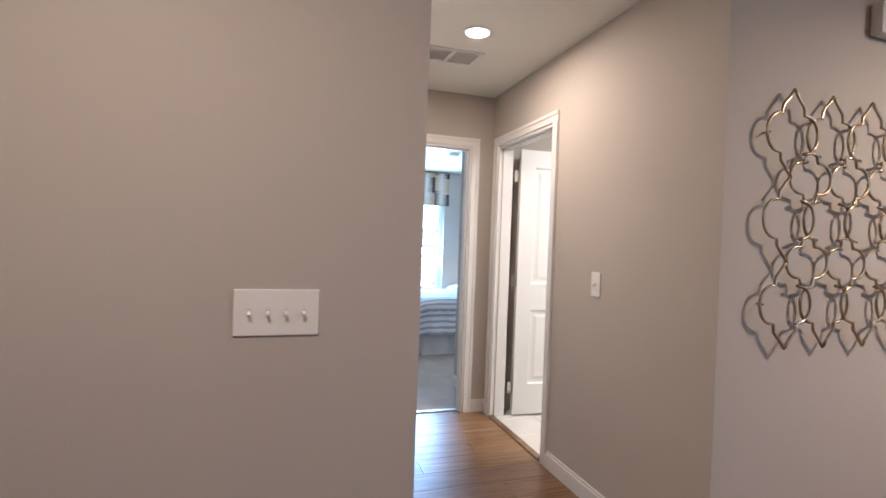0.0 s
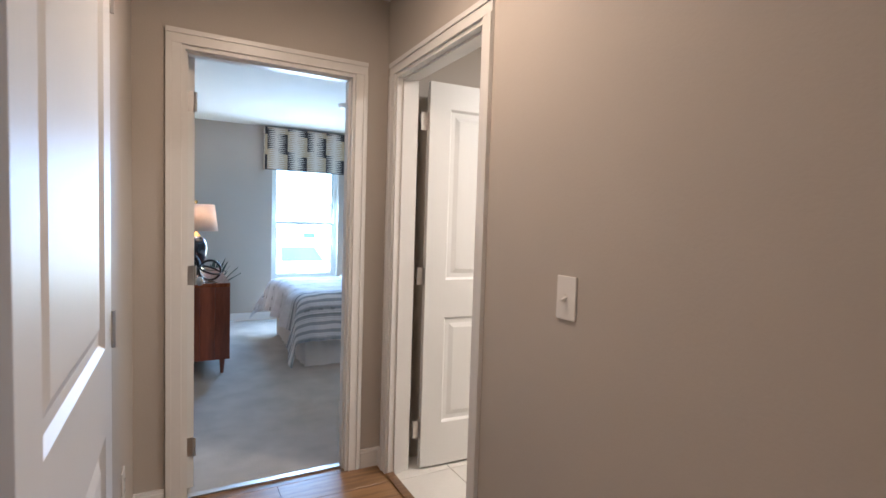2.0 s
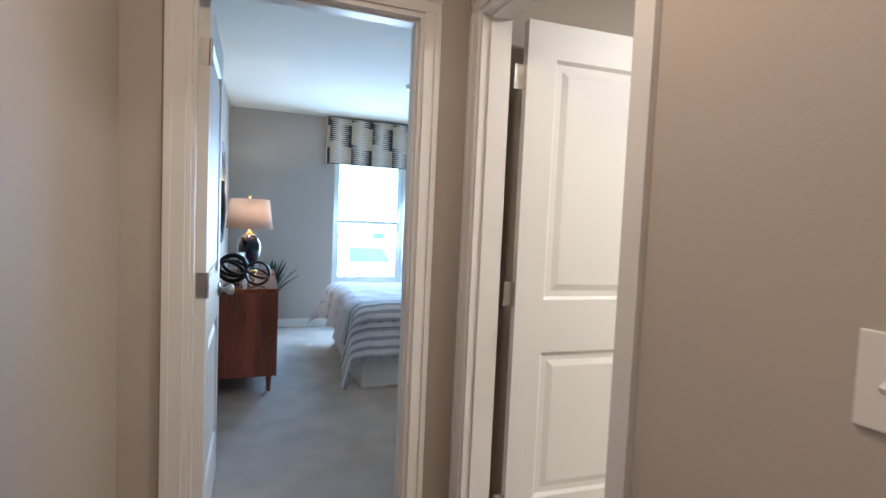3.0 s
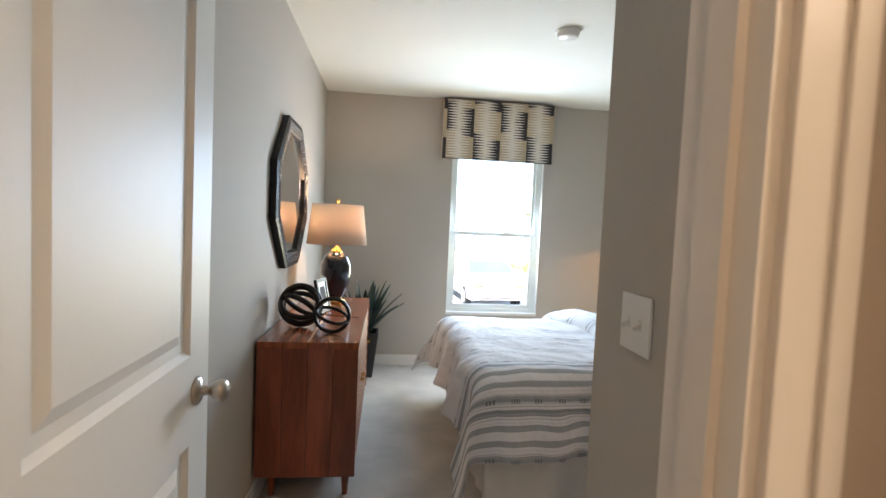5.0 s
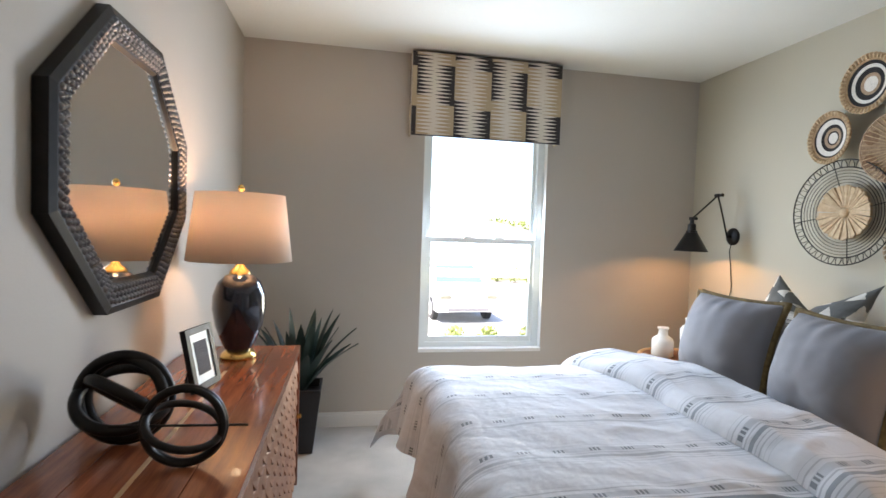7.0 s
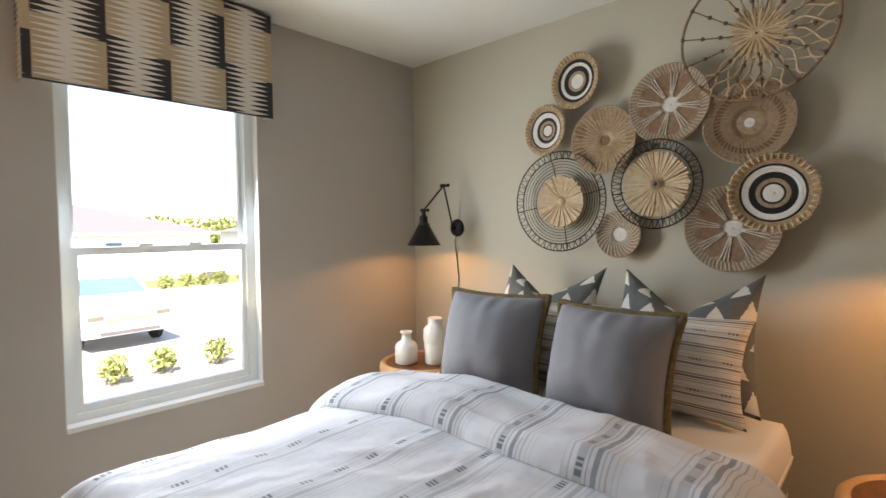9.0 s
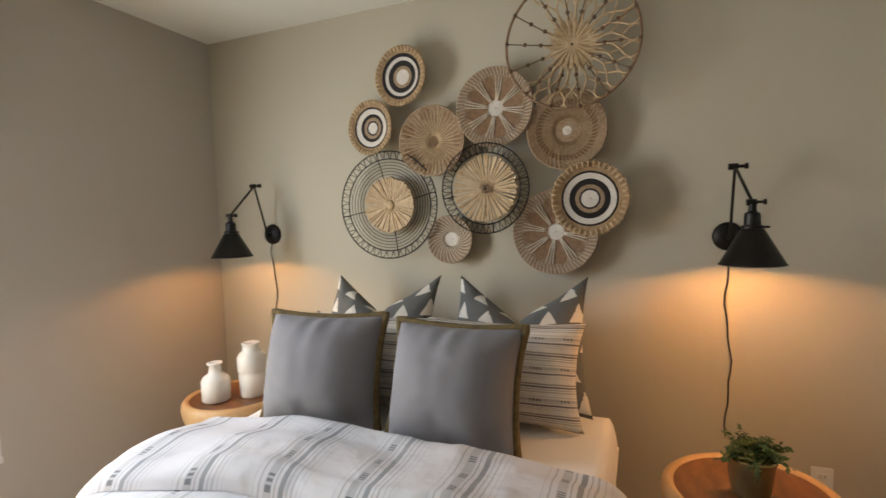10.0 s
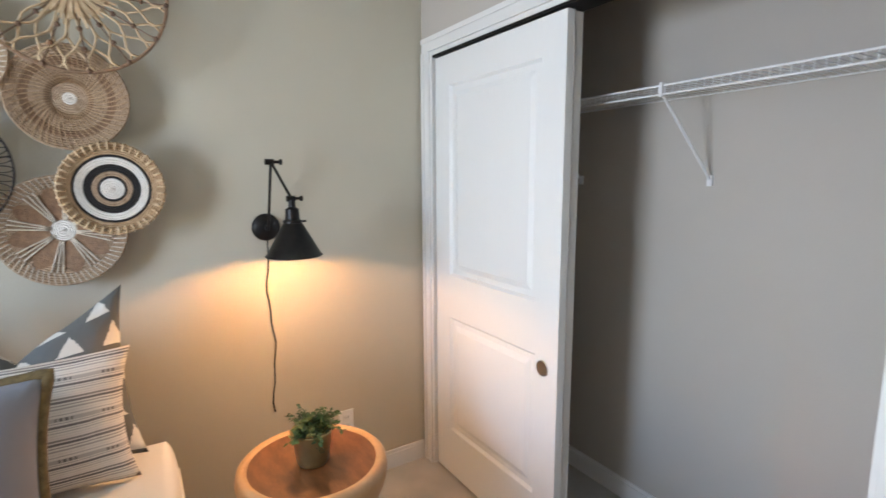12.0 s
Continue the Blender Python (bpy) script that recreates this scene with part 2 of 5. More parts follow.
def stripe_cloth(name, period, base, grey, gain=1.0, near=False, extra=()):
    """White cotton with repeating groups of woven grey stripes: a dashed band, a solid band and thin lines; v runs across them."""
    k = Net(name, 0.85)
    wob = k.op("MULTIPLY_ADD", k.noise(7), 0.008, k.y)
    f = k.op("FRACT", k.op("ADD", k.op("DIVIDE", wob, -period), 20.07))
    fade = k.op("MULTIPLY_ADD", k.noise(3.5), 0.7, 0.55)
    g = k.op("MINIMUM", k.op("MAXIMUM", k.op("MULTIPLY_ADD", k.y, -2.0, 1.05), 0.5), 1.0) if near else gain
    g = k.op("MULTIPLY", g, fade)
    col = base
    for lo, hi, w in ((0.0, 0.10, 0.40), (0.125, 0.145, 0.55), (0.19, 0.25, 0.85), (0.285, 0.30, 0.5), (0.34, 0.36, 0.5), (0.41, 0.42, 0.35), (0.47, 0.48, 0.25), (0.86, 0.87, 0.3), (0.925, 0.945, 0.5), *extra):
        col = k.mix(k.op("MULTIPLY", k.band(f, lo, hi), k.op("MULTIPLY", g, w)), col, grey)
    if near:
        side = k.op("MULTIPLY", k.op("LESS_THAN", wob, 0.0), k.op("GREATER_THAN", k.op("FRACT", k.op("DIVIDE", k.op("ADD", wob, 4.0), 0.062)), 0.58))
        col = k.mix(k.op("MULTIPLY", side, 0.75), col, tuple(c * 1.1 for c in grey))
    dash = k.op("MULTIPLY", k.op("LESS_THAN", k.op("FRACT", k.op("MULTIPLY", k.x, 9.0)), 0.36), k.op("GREATER_THAN", k.op("FRACT", k.op("MULTIPLY", k.x, 78.0)), 0.42))
    col = k.mix(k.op("MULTIPLY", k.op("MULTIPLY", k.band(f, 0.012, 0.088), dash), k.op("MULTIPLY", fade, 0.9)), col, tuple(c * 0.55 for c in grey))
    return k.done(col)


DUVET = stripe_cloth("striped_duvet_cotton", 0.247, (0.63, 0.64, 0.67), (0.18, 0.205, 0.23), near=True)
DUVETF = stripe_cloth("striped_duvet_fold_cotton", 0.247, (0.63, 0.64, 0.67), (0.18, 0.205, 0.23), 0.95)
STRIPEP = stripe_cloth("striped_pillow_cotton", 0.105, (0.72, 0.68, 0.62), (0.16, 0.15, 0.145), 1.3, extra=((0.52, 0.57, 0.7), (0.60, 0.66, 0.85), (0.70, 0.73, 0.6), (0.77, 0.81, 0.5)))

k = Net("triangle_print_cotton", 0.85)
row = k.op("MULTIPLY", k.y, 9.0)
fy = k.op("FRACT", row)
sh = k.op("MULTIPLY", k.op("FLOOR", row), 0.37)
fx = k.op("FRACT", k.op("ADD", k.op("MULTIPLY", k.x, 7.5), sh))
tri = k.op("MULTIPLY", k.op("ABSOLUTE", k.op("SUBTRACT", fx, 0.5)), 2.4)
jag = k.op("MULTIPLY_ADD", k.noise(60), 0.25, -0.12)
inside = k.op("MULTIPLY", k.op("LESS_THAN", k.op("ADD", k.op("ADD", tri, fy), jag), 0.82), k.op("GREATER_THAN", fy, 0.12))
TRIPRINT = k.done(k.mix(inside, (0.125, 0.128, 0.122), (0.68, 0.65, 0.58)))

k = Net("zigzag_valance_cloth", 0.8)
cu = k.op("DIVIDE", k.op("SUBTRACT", k.x, 0.03), 0.243)
cf, ci = k.op("FRACT", cu), k.op("FLOOR", cu)
far = k.op("GREATER_THAN", cf, 0.45)
rowv = k.op("ADD", k.op("DIVIDE", k.y, 0.25), k.op("MULTIPLY_ADD", far, 0.22, k.op("MULTIPLY", k.op("MODULO", k.op("ADD", ci, 8.0), 2.0), 0.06)))
ri = k.op("FLOOR", rowv)
check = k.op("MODULO", k.op("ADD", k.op("ADD", ri, ci), 8.0), 2.0)
spike = k.op("MULTIPLY", k.op("ABSOLUTE", k.op("SUBTRACT", k.op("FRACT", k.op("MULTIPLY_ADD", far, 0.4, k.op("MULTIPLY", k.y, 43.0))), 0.5)), 2.0)
env = k.op("MULTIPLY_ADD", k.op("ABSOLUTE", k.op("SUBTRACT", cf, 0.45)), 2.3, k.op("MULTIPLY_ADD", k.noise(18), 0.5, -0.30))
ink = k.op("LESS_THAN", spike, env)
dark = k.mix(check, (0.42, 0.33, 0.215), (0.030, 0.026, 0.028))
VALANCE = k.done(k.mix(ink, (0.66, 0.61, 0.54), dark), 300)

# ---- mesh helpers ----


def part(name, bm, material, parent, label="", smooth=False, kind=""):
    me = bpy.data.meshes.new(name)
    if smooth:
        for f in bm.faces:
            f.smooth = True
    bm.to_mesh(me)
    bm.free()
    me.materials.append(material)
    ob = new(name, me)
    ob.parent = parent
    if label:
        ob["label"] = label
    if kind:
        ob["kind"] = kind
    return ob


def thing(name, label, category, m=None, group="", kind=""):
    ob = new(name)
    ob.empty_display_size = 0.1
    ob.matrix_world = m or Matrix()
    return tagged(ob, label, category, group, kind)


def box(bm, x0, x1, y0, y1, z0, z1, bevel=0.0, m=None, segs=2):
    vs = [bm.verts.new((x, y, z)) for x in (x0, x1) for y in (y0, y1) for z in (z0, z1)]
    fs = [bm.faces.new([vs[i] for i in q]) for q in ((0, 1, 3, 2), (4, 6, 7, 5), (0, 4, 5, 1), (2, 3, 7, 6), (0, 2, 6, 4), (1, 5, 7, 3))]
    if bevel:
        es = list({e for f in fs for e in f.edges})
        res = bmesh.ops.bevel(bm, geom=es, offset=bevel, segments=segs, affect="EDGES", profile=0.6)
        vs = list({v for f in res["faces"] for v in f.verts} | {v for v in vs if v.is_valid})
    if m:
        bmesh.ops.transform(bm, matrix=m, verts=[v for v in vs if v.is_valid])
    return bm


def boxes(*rows):
    bm = bmesh.new()
    for r in rows:
        box(bm, *r)
    return bm


def lathe(profile, seg=40, m=None, bm=None, close=False):
    bm = bm or bmesh.new()
    m = m or Matrix()
    rings = []
    for r, z in profile:
        rings.append([bm.verts.new(m @ Vector((max(r, 1e-4) * math.cos(2 * math.pi * i / seg), max(r, 1e-4) * math.sin(2 * math.pi * i / seg), z))) for i in range(seg)])
    pairs = list(zip(rings, rings[1:])) + ([(rings[-1], rings[0])] if close else [])
    for a, b in pairs:
        for i in range(seg):
            bm.faces.new((a[i], a[(i + 1) % seg], b[(i + 1) % seg], b[i]))
    return bm


def tube(pts, r, sides=8, closed=False, bm=None, taper=None):
    bm = bm or bmesh.new()
    pts = [Vector(p) for p in pts]
    n, rings, up = len(pts), [], None
    for i, p in enumerate(pts):
        a, b = pts[i - 1] if (i or closed) else p, pts[(i + 1) % n] if (i < n - 1 or closed) else p
        d = (b - a).normalized()
        if up is None:
            up = d.orthogonal().normalized()
        up = (up - d * up.dot(d))
        up = up.normalized() if up.length > 1e-6 else d.orthogonal().normalized()
        side = d.cross(up)
        rr = r * (taper(i / max(n - 1, 1)) if taper else 1)
        rings.append([bm.verts.new(p + (up * math.cos(2 * math.pi * j / sides) + side * math.sin(2 * math.pi * j / sides)) * rr) for j in range(sides)])
    for a, b in list(zip(rings, rings[1:])) + ([(rings[-1], rings[0])] if closed else []):
        for j in range(sides):
            bm.faces.new((a[j], a[(j + 1) % sides], b[(j + 1) % sides], b[j]))
    if not closed:
        bm.faces.new(rings[0][::-1]), bm.faces.new(rings[-1])
    return bm


def circle(r, n, m, a0=0.0):
    return [m @ Vector((r * math.cos(a0 + 2 * math.pi * i / n), r * math.sin(a0 + 2 * math.pi * i / n), 0)) for i in range(n)]


def sheet(fn, nu, nv, uv=None):
    """A grid surface fn(i/nu, j/nv), with uv in metres."""
    bm = bmesh.new()
    lay = bm.loops.layers.uv.new("UVMap")
    g = [[bm.verts.new(fn(i / nu, j / nv)) for j in range(nv + 1)] for i in range(nu + 1)]
    for i in range(nu):
        for j in range(nv):
            f = bm.faces.new((g[i][j], g[i + 1][j], g[i + 1][j + 1], g[i][j + 1]))
            for lp, (a, b) in zip(f.loops, ((i, j), (i + 1, j), (i + 1, j + 1), (i, j + 1))):
                lp[lay].uv = uv(a / nu, b / nv) if uv else (a / nu, b / nv)
    return bm


def structure(name, bm, material, label, category):
    ob = part(name, bm, material, None)
    return tagged(ob, label, category, kind="structure")


# ---- the shell ----
C = 2.44
W = "painted greige drywall wall, smooth and matte"


def wall_x(name, x0, x1, y0, y1, gaps=(), label=W, paint=PAINT):
    """A wall along y with gaps (y0, y1, z0, z1)."""
    bm, at = bmesh.new(), y0
    for a, b, lo, hi in gaps:
        box(bm, x0, x1, at, a, 0, C)
        if lo > 0:
            box(bm, x0, x1, a, b, 0, lo)
        box(bm, x0, x1, a, b, hi, C)
        at = b
    box(bm, x0, x1, at, y1, 0, C)
    return structure(name, bm, paint, label, "wall")


def wall_y(name, y0, y1, x0, x1, gaps=(), label=W):
    bm, at = bmesh.new(), x0
    for a, b, lo, hi in gaps:
        box(bm, at, a, y0, y1, 0, C)
        if lo > 0:
            box(bm, a, b, y0, y1, 0, lo)
        box(bm, a, b, y0, y1, hi, C)
        at = b
    box(bm, at, x1, y0, y1, 0, C)
    return structure(name, bm, PAINT, label, "wall")


HR, HL = 2.34, 1.21            # hall sides
BL, BR, BW = 1.29, 4.43, 7.90  # bedroom left, headboard and window walls
DY0, DY1 = 3.77, 3.885         # hall end wall
CY = 4.48                      # closet front
wall_y("wall_front_left", 1.6, 1.715, -2.0, HL)
wall_x("wall_hall_left", 1.095, HL, 1.715, DY0, [(1.93, 2.77, 0, 2.045)])
wall_y("wall_hall_end", DY0, DY1, 1.0, HR, [(1.39, 2.17, 0, 2.045)])
wall_x("wall_hall_right", HR, 2.455, 1.735, CY, [(2.84, 3.655, 0, 2.045)])
wall_y("wall_art", 1.62, 1.735, HR, 5.0)
wall_x("wall_bedroom_left", 1.175, BL, DY1, BW + 0.15)
wall_y("wall_window", BW, BW + 0.15, BL, BR + 0.115, [(2.42, 3.28, 0.485, 2.1)])
wall_x("wall_headboard", BR, BR + 0.115, 1.735, BW, label="drywall wall behind the bed, slightly yellower and lighter than the others", paint=PAINTW)
wall_y("wall_closet_front", CY - 0.115, CY, 2.455, BR, [(2.60, 4.355, 0, 2.05)])
wall_y("wall_closet_back", DY0, DY1, 2.455, BR)
wall_x("wall_front_west", -2.115, -2.0, -3.0, 1.715)
wall_x("wall_front_east", 5.0, 5.115, -3.0, 1.735, [(-2.2, -1.3, 0.7, 2.1)])
wall_y("wall_front_back", -3.115, -3.0, -2.115, 5.115)
structure("ceiling", boxes((-2.115, 5.115, -3.115, 1.735, C, C + 0.1), (1.0, 5.115, 1.735, BW + 0.15, C, C + 0.1)), CEIL, "off-white ceiling with light orange-peel texture", "ceiling")
structure("floor_slab", boxes((-2.115, 5.115, -3.115, 1.6, -0.1, -0.012), (1.0, 2.455, 1.6, 3.83, -0.1, -0.012), (2.39, BR, 1.735, DY0, -0.1, -0.012)), DARKGAP, "bare subfloor under planks and tiles", "floor")
structure("floor_carpet", boxes((1.175, BR, 3.83, BW, -0.1, 0.004)), CARPET, "grey-beige cut-pile bedroom carpet", "floor")


def run_base(name, rows):
    """Baseboards: (x0, x1, y0, y1) footprints, with a thinner cap."""
    bm = bmesh.new()
    for x0, x1, y0, y1, nx, ny in rows:
        box(bm, x0, x1, y0, y1, 0.0, 0.082)
        t = 0.006
        box(bm, x0 + (t if nx < 0 else 0), x1 - (t if nx > 0 else 0), y0 + (t if ny < 0 else 0), y1 - (t if ny > 0 else 0), 0.082, 0.098)
    return structure(name, bm, TRIM, "white painted baseboard with a stepped cap", "baseboard")


b = 0.014
run_base("baseboard", [
    (-2.0, HL, 1.6 - b, 1.6, 0, -1), (HR, 5.0, 1.62 - b, 1.62, 0, -1),
    (HL, HL + b, 1.6 - b, 1.868, 1, 0), (HL, HL + b, 2.832, DY0 - b, 1, 0),
    (HR - b, HR, 1.62 - b, 2.778, -1, 0), (HR - b, HR, 3.717, DY0 - b, -1, 0),
    (HL, 1.328, DY0 - b, DY0, 0, -1), (2.232, HR, DY0 - b, DY0, 0, -1),
    (BL, BL + b, DY1 + b, BW - b, 1, 0), (BL, BR, BW - b, BW, 0, -1),
    (BR - b, BR, CY + b, BW - b, -1, 0), (HR - b, HR, DY1 + b, CY, -1, 0),
    (HR - b, 2.54, CY, CY + b, 0, 1), (2.455, BR, DY1, DY1 + b, 0, 1),
])


def casing_y(name, x0, x1, top, y, face, label="white painted door casing with stepped profile"):
    """Casing round an opening in a wall along x; face is -1 or 1: the side of the wall at y."""
    ob = thing(name, label, "door casing", kind="structure")
    w, gap = 0.062, 0.004

    def strip(nm, a0, a1, z0, z1, up):
        bm = bmesh.new()
        lo, hi = sorted((y, y + face * 0.012))
        box(bm, a0, a1, lo, hi, z0, z1, 0.002)
        lo, hi = sorted((y + face * 0.012, y + face * 0.018))
        if up:
            box(bm, a0, a1, lo, hi, z1 - 0.022, z1, 0.002)
        elif a0 < x0:
            box(bm, a0, a0 + 0.022, lo, hi, z0, z1, 0.002)
        else:
            box(bm, a1 - 0.022, a1, lo, hi, z0, z1, 0.002)
        part(nm, bm, TRIM, ob)
    strip("side_casing", x0 - w + gap, x0 + gap, 0, top, False)
    strip("side_casing", x1 - gap, x1 + w - gap, 0, top, False)
    strip("head_casing", x0 - w + gap, x1 + w - gap, top, top + w, True)
    return ob


def casing_x(name, y0, y1, top, x, face):
    ob = casing_y(name, y0, y1, top, 0, -face)
    ob.matrix_world = Matrix(((0, -1, 0, x), (1, 0, 0, 0), (0, 0, 1, 0), (0, 0, 0, 1)))
    return ob


casing_y("trim_bedroom_door", 1.39, 2.17, 2.045, DY0, -1)
casing_y("trim_bedroom_door_inside", 1.39, 2.17, 2.045, DY1, 1)
casing_x("trim_bath_door", 2.84, 3.655, 2.045, HR, -1)
casing_x("trim_hall_door", 1.93, 2.77, 2.045, HL, 1)
casing_y("trim_closet", 2.60, 4.355, 2.05, CY, 1)


def jamb_y(name, x0, x1, top, y0, y1, stop):
    ob = thing(name, "white painted door jamb with stop", "door jamb", kind="structure")
    t = 0.018
    part("side_jamb", boxes((x0, x0 + t, y0, y1, 0, top)), TRIM, ob)
    part("side_jamb", boxes((x1 - t, x1, y0, y1, 0, top)), TRIM, ob)
    part("head_jamb", boxes((x0 + t, x1 - t, y0, y1, top - t, top)), TRIM, ob)
    if stop:
        s0, s1 = stop
        part("door_stop", boxes((x0 + t, x0 + t + 0.01, s0, s1, 0, top - t), (x1 - t - 0.01, x1 - t, s0, s1, 0, top - t), (x0 + t + 0.01, x1 - t - 0.01, s0, s1, top - t - 0.01, top - t)), TRIM, ob)
    return ob


jamb_y("jamb_bedroom_door", 1.39, 2.17, 2.045, DY0 - 0.001, DY1 + 0.001, (DY0 + 0.03, DY0 + 0.07))
SWAP = Matrix(((0, 1, 0, 0), (1, 0, 0, 0), (0, 0, 1, 0), (0, 0, 0, 1)))
jamb_y("jamb_bath_door", 2.84, 3.655, 2.045, HR - 0.001, 2.456, (HR + 0.03, HR + 0.07)).matrix_world = SWAP
jamb_y("jamb_hall_door", 1.93, 2.77, 2.045, 1.094, HL + 0.001, (1.12, 1.155)).matrix_world = SWAP
jamb_y("jamb_closet", 2.60, 4.355, 2.05, CY - 0.116, CY + 0.001, None)


def panel_door(name, w, h, m, label, knob=True, thick=0.035, hinges=True, flip=False, leaf=0.0):
    """A two-panel moulded door: hinge edge at x=0, leaf to +x, faces at y=0 and y=thick."""
    ob = thing(name, label, "door", m, kind="structure")
    st, mid, lock = 0.115, 0.80, 0.20
    spans = [(0.23, mid), (mid + lock, h - 0.13)]
    part("stile", boxes((0, st, 0, thick, 0, h)), DOORP, ob)
    part("stile", boxes((w - st, w, 0, thick, 0, h)), DOORP, ob)
    for z0, z1 in ((0, spans[0][0]), (spans[0][1], spans[1][0]), (spans[1][1], h)):
        part("rail", boxes((st, w - st, 0, thick, z0, z1)), DOORP, ob)
    for z0, z1 in spans:
        bm = bmesh.new()
        for side in (0, 1):
            rings = []
            for inset, dep in ((0, 0), (0.012, 0.011), (0.034, 0.011), (0.058, 0.003)):
                y = dep if side == 0 else thick - dep
                rings.append([bm.verts.new(p) for p in ((st + inset, y, z0 + inset), (w - st - inset, y, z0 + inset), (w - st - inset, y, z1 - inset), (st + inset, y, z1 - inset))])
            for a, c in zip(rings, rings[1:]):
                for i in range(4):
                    bm.faces.new((a[i], a[(i + 1) % 4], c[(i + 1) % 4], c[i]))
            bm.faces.new(rings[-1])
        bmesh.ops.recalc_face_normals(bm, faces=bm.faces)
        part("panel", bm, DOORP, ob)
    if knob:
        for s in (-1, 1):
            base = pose(w - 0.075, 0 if s < 0 else thick, 0.91, 90 if s < 0 else -90)
            bm = lathe([(0, 0), (0.033, 0), (0.033, 0.004), (0.027, 0.009), (0.012, 0.012), (0.011, 0.028), (0.016, 0.034), (0.024, 0.044), (0.0265, 0.054), (0.024, 0.064), (0.016, 0.069), (0, 0.070)], 28, base)
            part("knob", bm, NICKEL, ob, "round satin nickel knob", smooth=True)
        part("latch_plate", boxes((w, w + 0.0015, 0.006, thick - 0.006, 0.88, 0.94)), STEEL, ob)
    if hinges:
        for z in (0.2, 1.02, h - 0.2):
            bm = lathe([(0, -0.045), (0.006, -0.045), (0.006, 0.045), (0, 0.045)], 10, pose(-0.004, thick + 0.004 if flip else -0.004, z))
            box(bm, -0.0015, 0.0, 0.004, thick - 0.004, z - 0.045, z + 0.045)
            if leaf:
                box(bm, -leaf, -0.0015, thick - 0.008, thick - 0.005, z - 0.045, z + 0.045)
            part("hinge", bm, STEEL, ob)
    return ob


panel_door("door_bedroom", 0.742, 2.02, pose(1.447, DY1 + 0.012, 0.012, 0, 0, 90.7), "white two-panel bedroom door standing open against the side wall")
panel_door("door_bath", 0.80, 2.02, pose(2.512, 3.612, 0.012, 0, 0, -3), "white two-panel bathroom door standing ajar", flip=True, leaf=0.036)
panel_door("door_hall_closet", 0.80, 2.02, pose(1.205, 2.750, 0.012, 0, 0, -90), "closed white two-panel hall closet door", flip=True)

# closet bypass doors
for x1, yy in ((4.322, CY - 0.045), (4.330, CY - 0.09)):
    dd = panel_door("door_closet", 0.82, 1.995, pose(x1, yy + 0.035, 0.02, 0, 0, 180), "white two-panel sliding closet door pushed aside", knob=False, hinges=False)
    part("finger_pull", lathe([(0, 0.0008), (0.021, 0.0008), (0.025, 0.003), (0.03, 0.003), (0.031, 0.0)], 28, pose(0.745, -0.0005, 0.757, 90)), NICKEL, dd, "round satin nickel finger pull", smooth=True)
# track coloured near black to paint the shaded gap above the doors
structure("trim_closet_track", boxes((2.62, 4.337, CY - 0.1, CY - 0.002, 2.022, 2.032)), BRONZE, "sliding-door track under the closet head, coloured dark as the gap's shade", "door track")
# thresholds
structure("trim_threshold", boxes((1.39, 2.17, 3.815, 3.85, 0.0, 0.009)), STEEL, "metal carpet transition strip in the doorway", "threshold")
structure("trim_bath_threshold", boxes((HR - 0.012, HR + 0.03, 2.858, 3.637, 0.0, 0.011)), PLANK, "narrow wooden reducer strip at the bathroom door", "threshold")

# ---- window and outdoors ----
win = thing("window_1", "white vinyl single-hung window in the bedroom wall", "window", pose(2.42, BW + 0.05, 0.485), kind="structure")
ww, wh, rail = 0.86, 1.615, 0.735
part("window_frame", boxes((0, 0.05, 0, 0.075, 0.02, wh), (ww - 0.05, ww, 0, 0.075, 0.02, wh), (0.05, ww - 0.05, 0, 0.075, 0.02, 0.055), (0.05, ww - 0.05, 0, 0.075, wh - 0.05, wh)), VINYL, win)
part("lower_sash", boxes((0.05, 0.075, 0.012, 0.04, 0.055, rail), (ww - 0.075, ww - 0.05, 0.012, 0.04, 0.055, rail), (0.075, ww - 0.075, 0.012, 0.04, 0.055, 0.09), (0.05, ww - 0.05, 0.006, 0.04, rail, rail + 0.035)), VINYL, win)
part("sash_lock", boxes((0.3, 0.36, -0.004, 0.03, rail + 0.035, rail + 0.047), (0.52, 0.58, -0.004, 0.03, rail + 0.035, rail + 0.047)), VINYL, win)
part("upper_sash", boxes((0.05, 0.068, 0.045, 0.07, rail, wh - 0.05), (ww - 0.068, ww - 0.05, 0.045, 0.07, rail, wh - 0.05), (0.068, ww - 0.068, 0.045, 0.07, rail, rail + 0.03)), VINYL, win)
part("window_sill", boxes((0.001, ww - 0.001, -0.062, 0.0, 0.0, 0.022)), TRIM, win, "white sill")
part("window_return", boxes((0.0, 0.004, -0.05, 0.0, 0.022, wh), (ww - 0.004, ww, -0.05, 0.0, 0.022, wh)), TRIM, win)
for z0, z1, y in ((0.09, rail, 0.026), (rail + 0.03, wh - 0.05, 0.056)):
    pane = part("pane", boxes((0.07, ww - 0.07, y, y + 0.003, z0, z1)), GLASS, win)
    pane.visible_shadow = False

win2 = thing("window_2", "white vinyl window in the front room", "window", kind="structure")
part("window_frame", boxes((5.03, 5.09, -2.2, -2.15, 0.7, 2.1), (5.03, 5.09, -1.35, -1.3, 0.7, 2.1), (5.03, 5.09, -2.15, -1.35, 0.7, 0.75), (5.03, 5.09, -2.15, -1.35, 2.05, 2.1), (5.03, 5.09, -2.15, -1.35, 1.38, 1.42)), VINYL, win2)
pane = part("pane", boxes((5.058, 5.061, -2.15, -1.35, 0.75, 2.05)), GLASS, win2)
pane.visible_shadow = False

